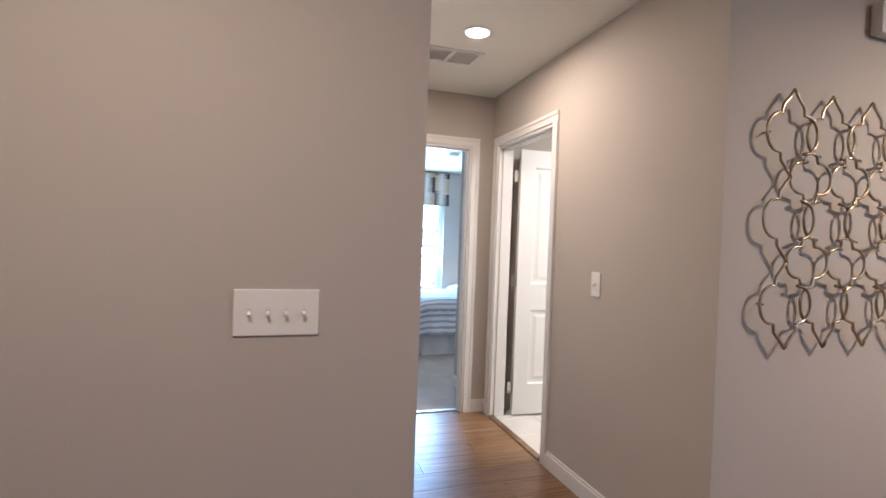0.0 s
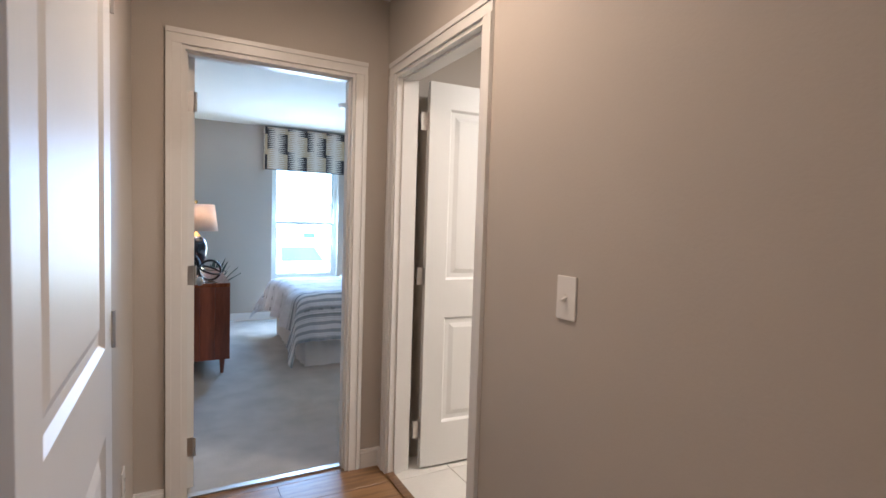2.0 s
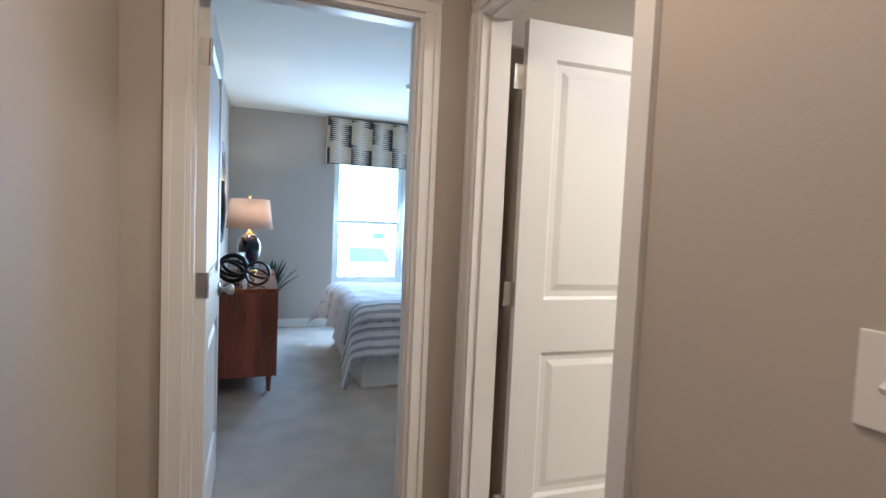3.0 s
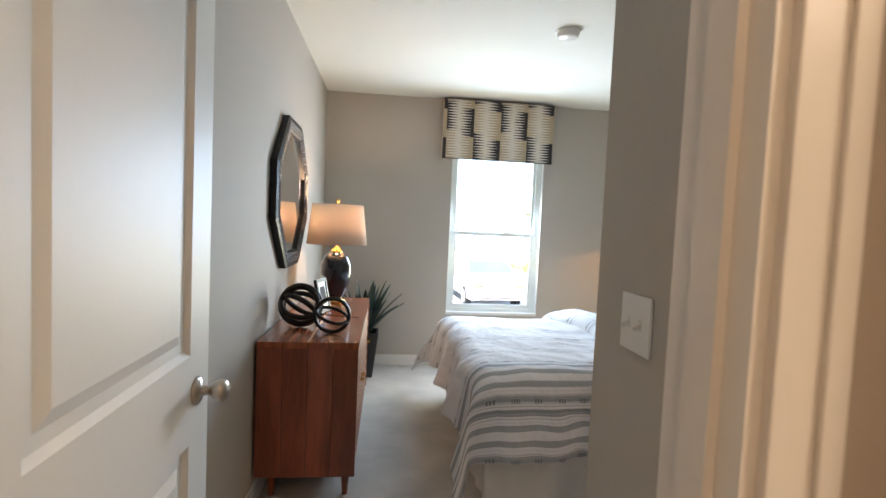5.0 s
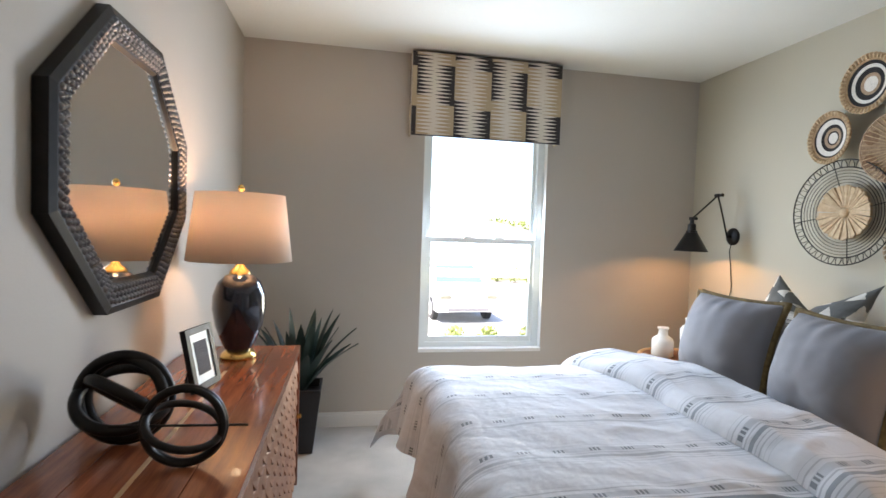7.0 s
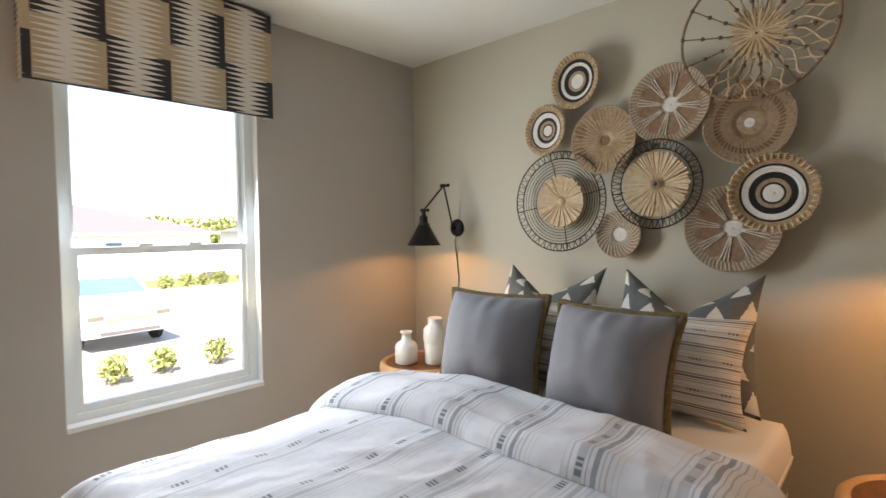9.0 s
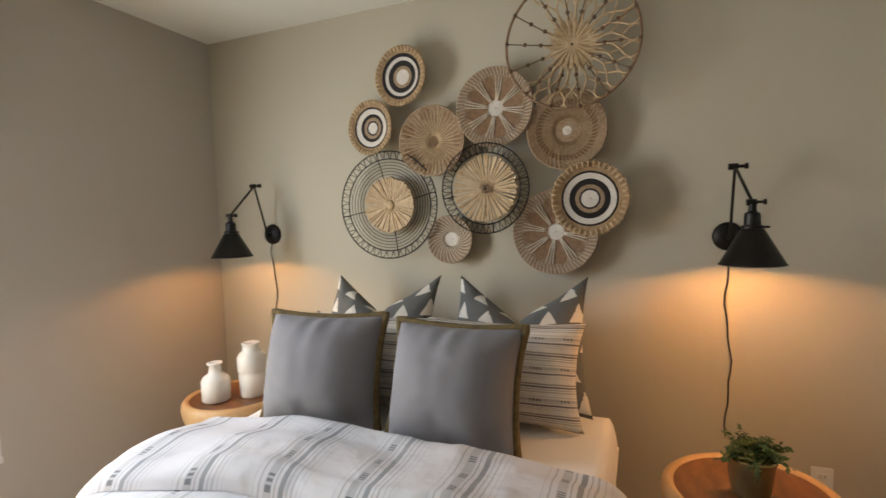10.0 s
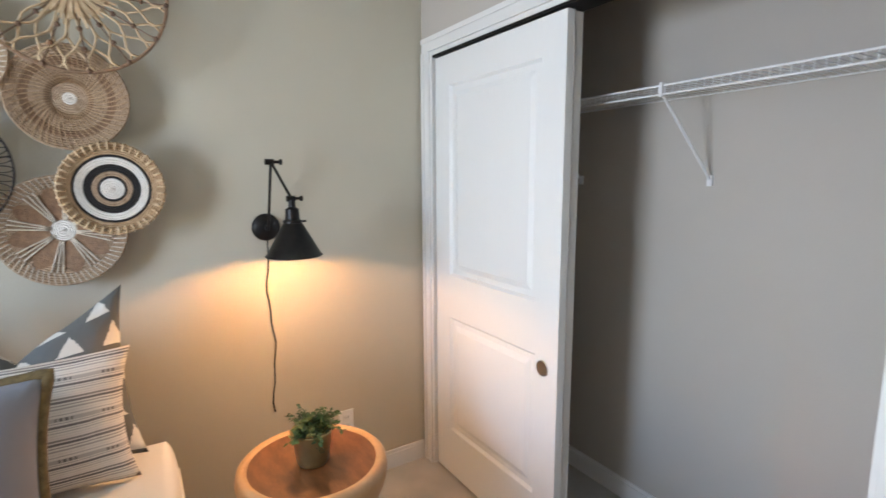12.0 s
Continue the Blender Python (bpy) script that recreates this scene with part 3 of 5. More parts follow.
val = thing("window_valance", "boxy fabric valance in black, tan and cream zigzag print", "valance", pose(2.312, BW - 0.115, 1.90))


def val_face(w, h, rev=False):
    return sheet(lambda u, v: (u * w, 0.0012 * math.sin(u * 30) * (1 - v), v * h), 20, 8, lambda u, v: (u * w + (0.125 if rev else 0), v * h))


vw, vh = 1.0, 0.52
part("front_panel", val_face(vw, vh), VALANCE, val)
for x in (0, vw):
    side = part("side_panel", val_face(0.114, vh, True), VALANCE, val)
    side.matrix_local = pose(x, 0, 0, 0, 0, 90)
part("board", boxes((0.003, vw - 0.003, 0.003, 0.114, vh - 0.02, vh - 0.001)), VALANCE, val)
part("welt", tube([(0, -0.002, 0), (vw, -0.002, 0)], 0.004, 6), VALANCE, val)

G = -1.4
structure("ground", boxes((-150, 220, -150, 260, G - 0.3, G)), GRASS, "sunlit lawn in front of the house", "ground")
structure("road", boxes((-80, 120, 36.5, 42, G - 0.2, G + 0.01)), CONCRETE, "pale sunlit street", "road")
structure("driveway", boxes((-6, 30, 16.4, 29.2, G - 0.2, G + 0.015)), CONCRETE, "pale concrete parking lot", "driveway")
structure("planting_bed", boxes((-6, 20, 14.7, 16.4, G - 0.2, G + 0.02), (-6, 30, 29.2, 31, G - 0.2, G + 0.02)), MULCH, "pale mulched strips with young shrubs", "planting bed")
structure("foundation", boxes((1.0, 5.115, 1.735, BW + 0.15, G - 0.2, -0.11), (-2.115, 5.115, -3.115, 1.735, G - 0.2, -0.11)), STUCCO, "plain stucco house foundation", "wall")

rng = random.Random(4)


def leaf_cloud(n, rx, ry, rz, size, z0=0.0):
    bm = bmesh.new()
    for _ in range(n):
        a, t, r = rng.random() * 6.283, math.acos(2 * rng.random() - 1), rng.random() ** 0.45
        c = Vector((rx * r * math.sin(t) * math.cos(a), ry * r * math.sin(t) * math.sin(a), z0 + rz * r * math.cos(t)))
        q = Euler((rng.random() * 6, rng.random() * 6, rng.random() * 6)).to_matrix()
        s = size * (0.6 + 0.8 * rng.random())
        bm.faces.new([bm.verts.new(c + q @ Vector(p)) for p in ((-s, 0, 0), (0, -s * 0.45, s * 0.12), (s, 0, 0), (0, s * 0.45, s * 0.12))])
    return bm


shrub = thing("shrub", "small yellow-green young shrub in mulch", "shrub", pose(4.37, 15.6, G), "young shrubs")
part("stem", tube([(0, 0, 0), (0.02, 0, 0.15), (0.0, 0.02, 0.3)], 0.012, 6), BARK, shrub)
part("crown", leaf_cloud(230, 0.27, 0.27, 0.25, 0.06, 0.30), SHRUB, shrub)
for x, y, s in ((3.3, 15.5, 0.9), (5.2, 15.7, 0.95), (6.2, 15.6, 1.0), (7.6, 15.6, 1.1), (2.1, 15.6, 1.0), (8.6, 30.2, 1.3), (9.9, 30.3, 1.4), (10.8, 30.1, 1.5), (11.6, 30.2, 1.3), (12.35, 30.1, 1.5), (13.6, 30.2, 1.4)):
    copy_thing(shrub, pose(x, y, G, 0, 0, x * 77) @ Matrix.Diagonal((s, s, s, 1)))


def car(m):
    ob = thing("car", "white sport utility car parked on the pad", "car", m)
    prof = [(-2.25, 0.35), (-2.3, 0.62), (-2.22, 0.9), (-1.35, 1.06), (-0.55, 1.58), (0.6, 1.66), (1.7, 1.58), (2.15, 1.05), (2.25, 0.6), (2.2, 0.35)]
    bm = bmesh.new()
    L = []
    for s, inn in ((-1, 0.0), (-1, 1.0), (1, 1.0), (1, 0.0)):
        row = []
        for x, z in prof:
            hw = 0.92 - (0.2 * max(0, z - 0.95) / 0.7)
            row.append(bm.verts.new((x, s * hw * (0.93 if inn else 1.0), z + (0.02 if inn else 0))))
        L.append(row)
    n = len(prof)
    for a, c in zip(L, L[1:]):
        for i in range(n - 1):
            bm.faces.new((a[i], a[i + 1], c[i + 1], c[i]))
    for r in (L[0], L[-1]):
        bm.faces.new(r)
    bm.faces.new((L[0][0], L[1][0], L[2][0], L[3][0])), bm.faces.new((L[0][-1], L[1][-1], L[2][-1], L[3][-1]))
    bmesh.ops.recalc_face_normals(bm, faces=bm.faces)
    part("body", bm, CARP, ob)

    def quad(nm, pts, mt, lab=""):
        bq = bmesh.new()
        f = bq.faces.new([bq.verts.new(p) for p in pts])
        res = bmesh.ops.extrude_face_region(bq, geom=[f])
        bmesh.ops.translate(bq, vec=(-0.012, 0, 0.012), verts=[v for v in res["geom"] if isinstance(v, bmesh.types.BMVert)])
        part(nm, bq, mt, ob, lab)
    quad("windscreen", [(-1.30, -0.76, 1.12), (-1.30, 0.76, 1.12), (-0.60, 0.62, 1.58), (-0.60, -0.62, 1.58)], CARGLASS, "blue-tinted windscreen")
    part("grille", boxes((-2.325, -2.28, -0.5, 0.5, 0.66, 0.78)), STEEL, ob)
    part("lower_grille", boxes((-2.31, -2.26, -0.62, 0.62, 0.38, 0.46)), SHINGLE, ob)
    for s in (-1, 1):
        part("headlight", boxes((-2.3, -2.2, s * 0.7 - 0.16, s * 0.7 + 0.16, 0.74, 0.84)), NICKEL, ob)
        part("side_mirror", boxes((-1.0, -0.88, s * 1.0 - 0.1, s * 1.0 + 0.1, 1.05, 1.2)), CARP, ob)
        for x in (-1.4, 1.4):
            wl = part("wheel", lathe([(0, -0.1), (0.3, -0.1), (0.35, -0.07), (0.35, 0.07), (0.3, 0.1), (0, 0.1)], 24, pose(x, s * 0.84, 0.35, 90)), RUBBER, ob, smooth=False)
            part("rim", lathe([(0, -0.112), (0.2, -0.112), (0.22, -0.1)], 16, pose(x, s * 0.84, 0.35, 90 if s > 0 else -90)), STEEL, wl)
    return ob


car(pose(5.25, 20.75, G + 0.015, 0, 0, 94))


def house(m, w, dp, name_label, ridge=2.3):
    ob = thing("house", name_label, "house", m)
    part("wall", boxes((0, w, 0, dp, 0, 2.7)), STUCCO, ob)
    bm = bmesh.new()
    e = 0.5
    p = [bm.verts.new(v) for v in ((-e, -e, 2.7), (w + e, -e, 2.7), (w + e, dp + e, 2.7), (-e, dp + e, 2.7), (dp / 2, dp / 2, 2.7 + ridge), (w - dp / 2, dp / 2, 2.7 + ridge))]
    for f in ((0, 1, 5, 4), (1, 2, 5), (2, 3, 4, 5), (3, 0, 4), (0, 3, 2, 1)):
        bm.faces.new([p[i] for i in f])
    part("roof", bm, SHINGLE, ob, "grey shingle hip roof")
    part("fascia", boxes((-e, w + e, -e - 0.03, -e, 2.55, 2.71)), TRIM, ob)
    for x in (0.2, 0.75):
        wd = part("window", boxes((w * x, w * x + 1.1, -0.04, 0.0, 0.9, 2.1)), TRIM, ob)
        part("pane", boxes((w * x + 0.08, w * x + 1.02, -0.05, -0.04, 0.98, 2.02)), CARGLASS, wd)
    part("garage_door", boxes((w * 0.45, w * 0.45 + 2.6, -0.05, 0.0, 0.0, 2.2)), TRIM, ob)
    return ob


house(pose(-10.0, 44, G), 27.5, 16, "white stucco house with a grey hip roof", 2.4)
house(pose(30, 62, G), 15, 10, "pale stucco house with a grey roof farther off", 1.6)
house(pose(52, 66, G), 15, 10, "pale stucco house at the end of the street", 1.8)
ac = thing("air_conditioner", "grey outdoor air-conditioning unit by a wall", "air conditioner", pose(13.6, 34.6, G))
part("case", boxes((0, 0.9, 0, 0.9, 0.05, 1.0, 0.03)), SHINGLE, ac)
part("grille", lathe([(0.36, 1.0), (0.38, 1.02), (0.4, 1.0)], 20, pose(0.45, 0.45, 0)), STEEL, ac)
woods = part("far_trees", leaf_cloud(9000, 90, 6, 4.2, 0.6, 2.2), SHRUB, None)
woods.matrix_world = pose(60, 120, G)
tagged(woods, "band of green trees along the far edge", "trees", kind="stuff")

# ---- switches, outlets ----


def switch_plate(m, gangs, label, group=""):
    """Faces -y; origin at the middle of the back."""
    w = 0.076 + 0.047 * (gangs - 1)
    ob = thing("light_switch", label, "switch", m, group)
    part("plate", boxes((-w / 2, w / 2, -0.006, 0, -0.0615, 0.0615, 0.003)), PLASTIC, ob)
    for i in range(gangs):
        x = (i - (gangs - 1) / 2) * 0.046
        part("slot", boxes((x - 0.006, x + 0.006, -0.0068, -0.005, -0.012, 0.012)), STUCCO, ob)
        part("toggle", box(bmesh.new(), -0.004, 0.004, -0.017, 0, -0.0045, 0.0045, 0.0015, pose(x, -0.005, 0.0, 25)), PLASTIC, ob)
    return ob


def outlet(m, label):
    ob = thing("wall_outlet", label, "outlet", m)
    part("plate", boxes((-0.036, 0.036, -0.006, 0, -0.058, 0.058, 0.003)), PLASTIC, ob)
    for z in (-0.022, 0.022):
        soc = part("socket", boxes((-0.017, 0.017, -0.0085, -0.005, z - 0.014, z + 0.014, 0.002)), TRIM, ob)
        part("slot", boxes((-0.008, -0.006, -0.009, -0.008, z - 0.003, z + 0.006), (0.006, 0.008, -0.009, -0.008, z - 0.003, z + 0.006)), DARKGAP, soc)
    return ob


switch_plate(pose(0.814, 1.6, 1.098), 4, "white plastic wall plate with four toggle switches")
switch_plate(pose(HR, 2.363, 1.118, 0, 0, -90), 1, "white plastic wall plate with one toggle switch")
switch_plate(pose(HR, 4.295, 1.152, 0, 0, -90) @ Matrix.Diagonal((0.9, 1, 0.9, 1)), 2, "white plastic wall plate with two toggle switches")
outlet(pose(3.49, 1.62, 0.465), "white wall outlet below the sign")
outlet(pose(BR, 4.92, 0.32, 0, 0, -90), "white wall outlet beside the bedside table")
outlet(pose(BL, 4.86, 0.36, 0, 0, 90), "white wall outlet behind the open door")
outlet(pose(HL, 3.32, 0.36, 0, 0, 90), "white wall outlet in the hall")

# ---- hall fittings ----
dl = thing("recessed_downlight", "lit round white recessed ceiling light", "ceiling light", pose(1.778, 2.716, C))
part("trim_ring", lathe([(0.062, 0.0), (0.066, -0.006), (0.085, -0.004), (0.088, 0.0)], 36), TRIM, dl, smooth=True)
part("lens", lathe([(0, -0.003), (0.0625, -0.003)], 36), DISC, dl, "glowing warm lens")
# front-room copies are unseen additions that go with the assumed lamps below
for x, y in ((0.4, 0.5), (3.7, 0.4)):
    copy_thing(dl, pose(x, y, C))
lamp("hall_downlight", "AREA", look((1.778, 2.716, C - 0.02), (1.778, 2.7161, 0)), 0.855, (1, 0.63, 0.35), size=0.13)
# two unseen lamps, added to brighten the front-left and art walls
lamp("front_assumed_light", "AREA", look((0.4, 0.5, C - 0.02), (0.4, 0.5001, 0)), 1.2, (1, 0.63, 0.35), size=0.13)
lamp("front_assumed_light_b", "AREA", look((3.7, 0.4, C - 0.02), (3.7, 0.4001, 0)), 2.4, (1, 0.63, 0.35), size=0.13)
# bathroom lamp and glowing fixture are unseen, added to light the room
lamp("bath_assumed_light", "AREA", look((3.4, 2.6, C - 0.06), (3.4, 2.6001, 0)), 2.2, (1, 0.74, 0.50), size=0.3)
bl = thing("bath_ceiling_light", "round white flush ceiling light, unseen and assumed", "ceiling light", pose(3.4, 2.6, C))
part("base", lathe([(0, 0), (0.17, 0), (0.17, -0.02), (0.0, -0.02)], 32), TRIM, bl)
part("diffuser", lathe([(0.16, -0.02), (0.15, -0.045), (0.0, -0.05)], 32), glow("bath_glow", (1, 0.8, 0.58), 1.2), bl)

vent = thing("ceiling_vent", "white louvred ceiling air vent", "vent", pose(1.745, 3.08, C))
part("frame", boxes((-0.18, 0.18, -0.11, -0.085, -0.008, 0), (-0.18, 0.18, 0.085, 0.11, -0.008, 0), (-0.18, -0.155, -0.085, 0.085, -0.008, 0), (0.155, 0.18, -0.085, 0.085, -0.008, 0)), TRIM, vent)
part("backing", boxes((-0.155, 0.155, -0.085, 0.085, -0.001, 0)), TRIM, vent)
part("divider", boxes((-0.012, 0.012, -0.085, 0.085, -0.0085, -0.001)), TRIM, vent)
for i in range(9):
    part("slat", box(bmesh.new(), -0.155, 0.155, -0.009, 0.009, -0.0008, 0.0008, 0, pose(0, -0.076 + i * 0.019, -0.006, 12)), TRIM, vent)

chime = thing("door_chime", "white plastic door chime box high on the wall", "door chime", pose(3.15, 1.62, 2.265))
part("cover", boxes((-0.09, 0.09, -0.05, -0.004, -0.065, 0.065, 0.008)), PLASTIC, chime)
part("base", boxes((-0.082, 0.082, -0.004, 0, -0.056, 0.056)), PLASTIC, chime)
for i in range(4):
    part("louvre", boxes((-0.074 + i * 0.039, -0.045 + i * 0.039, -0.046, -0.012, -0.0685, -0.0655)), STEEL, chime)

sign = thing("wall_sign", "framed glossy information sign with printed columns", "sign", pose(3.785, 1.62, 1.588))
part("board", boxes((-0.23, 0.23, -0.02, -0.004, -0.2, 0.2, 0.002)), SIGND, sign)
part("face", boxes((-0.205, 0.225, -0.024, -0.02, -0.19, 0.19)), SIGNP, sign)
part("title_bar", boxes((-0.19, 0.0, -0.0255, -0.024, 0.15, 0.17), (-0.19, -0.04, -0.0255, -0.024, 0.125, 0.14)), SIGND, sign)
for i in range(9):
    part("text_line", boxes((-0.19, -0.19 + 0.1 + 0.07 * ((i * 7) % 3) / 3, -0.0255, -0.024, 0.09 - i * 0.026, 0.096 - i * 0.026)), SIGND, sign)
fc = bpy.data.curves.new("sign_number", "FONT")
fc.body, fc.size = "166", 0.07
tmp = bpy.data.objects.new("number_tmp", fc)
scene.collection.objects.link(tmp)
me = bpy.data.meshes.new_from_object(tmp.evaluated_get(bpy.context.evaluated_depsgraph_get()))
bpy.data.objects.remove(tmp)
me.materials.append(SIGNR)
num = new("number", me)
num.parent = sign
num.matrix_local = pose(-0.19, -0.0256, 0.02, 90)
num["label"] = "red printed number"
for s in (-1, 1):
    part("standoff", lathe([(0, 0), (0.008, 0), (0.008, 0.03), (0, 0.031)], 12, pose(-0.215, 0, s * 0.185, 90)), STEEL, sign)
switch_plate(pose(3.55, 1.62, 1.285), 1, "white plastic wall plate below the sign")

art = thing("wall_art", "champagne metal quatrefoil lattice wall sculpture", "wall art", pose(2.94, 1.62, 1.435))
PW, PH = 0.2115, 0.160


def lobe(cx, cz, side, reach, half, neck, depth):
    """A bulging side of one cell, from its upper neck to its lower neck."""
    return [(cx + side * (neck + (reach - neck) * math.sin(math.pi * k / 12) ** 0.8), -depth, cz + half * math.cos(math.pi * k / 12)) for k in range(13)]


def tip(cx, cz, side, up, depth):
    """Half of a pointed end: a small step, then a slope to the point."""
    return [(cx + side * x, -depth, cz + up * z) for x, z in ((0.056, 0.072), (0.054, 0.103), (0.040, 0.117), (0.018, 0.142), (0.0, 0.166))]


for r in range(5):
    odd = r % 2 == 0
    for c in range(4 if odd else 3):
        cx, cz = (c - (1.5 if odd else 1.0)) * PW, (2 - r) * PH
        if odd:
            dep = 0.030 if c % 2 else 0.036
            for sd in (-1, 1):
                rod = lobe(cx, cz, sd, 0.128, 0.072, 0.056, dep)
                for up in (1, -1):
                    edge = (r == 0 and up > 0) or (r == 4 and up < 0)
                    if edge or (c == 0 and sd < 0) or (c == 3 and sd > 0):
                        end = tip(cx, cz, sd, up, dep)[1:]
                        rod = end[::-1] + rod if up > 0 else rod + end
                part("rod", tube(rod, 0.0062, 6), ARTMETAL, art, smooth=True)
        else:
            half = [(0.0, 0.098), (0.028, 0.094), (0.034, 0.066)]
            right = [(cx + x, -0.033, cz + z) for x, z in half] + lobe(cx, cz, 1, 0.107, 0.060, 0.036, 0.033) + [(cx + x, -0.033, cz - z) for x, z in half[::-1]]
            left = [(2 * cx - x, y, z) for x, y, z in right[::-1]]
            part("quatrefoil", tube(right + left[1:-1], 0.0062, 6, True), ARTMETAL, art, smooth=True)
for x, z in ((-0.42, 0.32), (0.42, 0.32), (-0.42, -0.32), (0.42, -0.32)):
    part("standoff", tube([(x, -0.034, z), (x, 0, z)], 0.004, 6), ARTMETAL, art)

# ---- bedroom ceiling ----
sm = thing("smoke_detector", "round white ceiling smoke detector", "smoke detector", pose(2.83, 6.17, C))
part("base", lathe([(0, 0), (0.07, 0), (0.07, -0.012), (0, -0.012)], 32), PLASTIC, sm)
part("cover", lathe([(0.064, -0.012), (0.06, -0.03), (0.045, -0.038), (0, -0.04)], 32), PLASTIC, sm, smooth=True)

copy_thing(sm, pose(1.56, 3.41, C))

# ---- bed ----
BX0, BX1, BY0, BY1, BZ = 2.36, 4.06, 5.665, 7.03, 0.615
bed = thing("bed", "made-up bed with white mattress and bed skirt", "bed", pose(0, 0, 0))
part("mattress", box(bmesh.new(), BX0 + 0.02, BX1, BY0, BY1, 0.40, BZ, 0.055, segs=4), LINEN, bed, smooth=True)
part("box_spring", box(bmesh.new(), BX0 + 0.03, BX1, BY0 + 0.01, BY1 - 0.01, 0.19, 0.40, 0.02), LINEN, bed)
for x in (BX0 + 0.12, BX1 - 0.1):
    for y in (BY0 + 0.1, BY1 - 0.1):
        part("leg", boxes((x - 0.03, x + 0.03, y - 0.03, y + 0.03, 0.004, 0.19)), WALNUTV, bed)


def skirt_line(a):
    """Bed skirt round three sides with soft pleats; a in 0..1."""
    L1, L2 = BX1 - BX0, BY1 - BY0
    s = a * (2 * L1 + L2)
    w = 0.008 * math.sin(s * 42) + 0.005 * math.sin(s * 17)
    if s < L1:
        return (BX1 - s, BY0 - 0.002 - w, 0)
    if s < L1 + L2:
        return (BX0 - 0.002 - w, BY0 + s - L1, 0)
    return (BX0 + s - L1 - L2, BY1 + 0.002 + w, 0)


def skirt_fn(u, v):
    x, y, _ = skirt_line(u)
    return (x, y, 0.006 + v * 0.40)


part("bed_skirt", sheet(skirt_fn, 300, 3), SKIRT, bed, "white gathered bed skirt", smooth=True)
pad = thing("mattress_cover", "cream quilted mattress cover tucked over the bed head", "bedding", pose(0, 0, 0))


def pad_fn(u, v):
    x = 3.3 + u * (BX1 - 3.3)
    s = (v - 0.5) * 2 * (0.68 + 0.13)
    a = abs(s)
    drop = max(0.0, a - 0.66)
    y = 6.345 + math.copysign(min(a, 0.66) + 0.042 * (1 - math.exp(-drop * 18)), s)
    z = BZ + 0.012 - max(0.0, drop - 0.02) + 0.006 * noise.noise(Vector((x * 7, s * 7, 0)))
    return (x, y, z)


part("cover", sheet(pad_fn, 24, 60), LINEN, pad, smooth=True)
for sv in (0.012, 0.988):
    part("piping", tube([Vector(pad_fn(k / 24, sv)) for k in range(25)], 0.005, 6), LINEN, pad, smooth=True)

duvet = thing("duvet", "white duvet with grey woven stripes, folded back at the head", "duvet", pose(0, 0, 0))
TOP, FOOT, CYB = 0.632, 2.385, 6.345
HW = 0.655
DROPF, DROPS = 0.38, 0.42


def cloth(a, b, lift=0.0, puff=1.0):
    """a: metres from the foot edge towards the head (negative hangs down); b: metres across from the bed's middle."""
    da, db = max(0.0, -a), max(0.0, abs(b) - HW)
    sg = 1 if b > 0 else -1
    r = 0.09

    def over(d):
        ang = min(d / r, math.pi / 2)
        return r * math.sin(ang), r * (1 - math.cos(ang)) + max(0.0, d - r * math.pi / 2)
    ox, dza = over(da)
    oy, dzb = over(db)
    both = min(da, db)
    drop = math.hypot(dza, dzb) + (0.22 * both if b < 0 else 0.0) if both > 0 else dza + dzb
    sway_a = 0.030 * (da / DROPF) * (math.sin(b * 13 + 0.7) + 0.5 * math.sin(b * 29))
    sway_b = 0.030 * (db / DROPS) * (math.sin(a * 11) + 0.5 * math.sin(a * 23 + 1))
    x = FOOT + max(a, 0) - ox - 0.20 * da * (1 if da else 0) - sway_a - (0.30 if b > 0 else 0.06) * both
    y = CYB + math.copysign(min(abs(b), HW) + oy + 0.16 * db + sway_b + 0.18 * both, sg)
    crease = 0.010 * abs(math.sin(a * 9 + b * 14 + 4 * noise.noise(Vector((a * 3, b * 3, 5))))) ** 6 * max(0.0, noise.noise(Vector((a * 2.6, b * 2.6, 9))) + 0.25)
    n1 = crease + noise.noise(Vector((a * 2.2, b * 2.2, 3))) * 0.022 + noise.noise(Vector((a * 6, b * 5, 7))) * 0.012 + abs(noise.noise(Vector((a * 4 + b * 9, b * 3, 1)))) * 0.008
    edge = 1 - min(1.0, (abs(b) / (HW + 0.05)) ** 4)
    z = TOP + lift + puff * (n1 * 0.8 + 0.022 * edge) - drop
    return Vector((x, y, max(z, 0.02)))


LA, HB = 1.40, HW + DROPS


def duv(u, v):
    return cloth(-DROPF + u * (LA + DROPF - 0.45), (v - 0.5) * 2 * HB)


part("blanket", sheet(duv, 120, 170, lambda u, v: (u * (LA + DROPF - 0.45), (v - 0.5) * 2 * HB + 0.575)), DUVET, duvet, smooth=True)


def fold(u, v):
    """The turned-back head end: a fat roll that ends in a flat flap edge."""
    b = (v - 0.5) * 2 * (HW + 0.20)
    start = 0.785 - 0.20 * max(0.0, b) ** 2
    a = start + u * (1.165 - start + 0.02 * math.sin(b * 4))
    bulge = 0.088 * min(1.0, u / 0.16) ** 0.5 * min(1.0, (1 - u) / 0.10) ** 0.5 * (1 - 0.25 * u)
    p = cloth(a + 0.008 * math.sin(b * 9), b, 0.002 + bulge * (0.85 + 0.3 * noise.noise(Vector((u * 3, b * 3, 11)))), 1.0)
    if u > 0.99:
        p.z -= 0.05
    return p


part("folded_edge", sheet(fold, 48, 150, lambda u, v: (u * 0.5, (v - 0.5) * 2 * (HW + 0.2) + 0.60)), DUVETF, duvet, smooth=True)


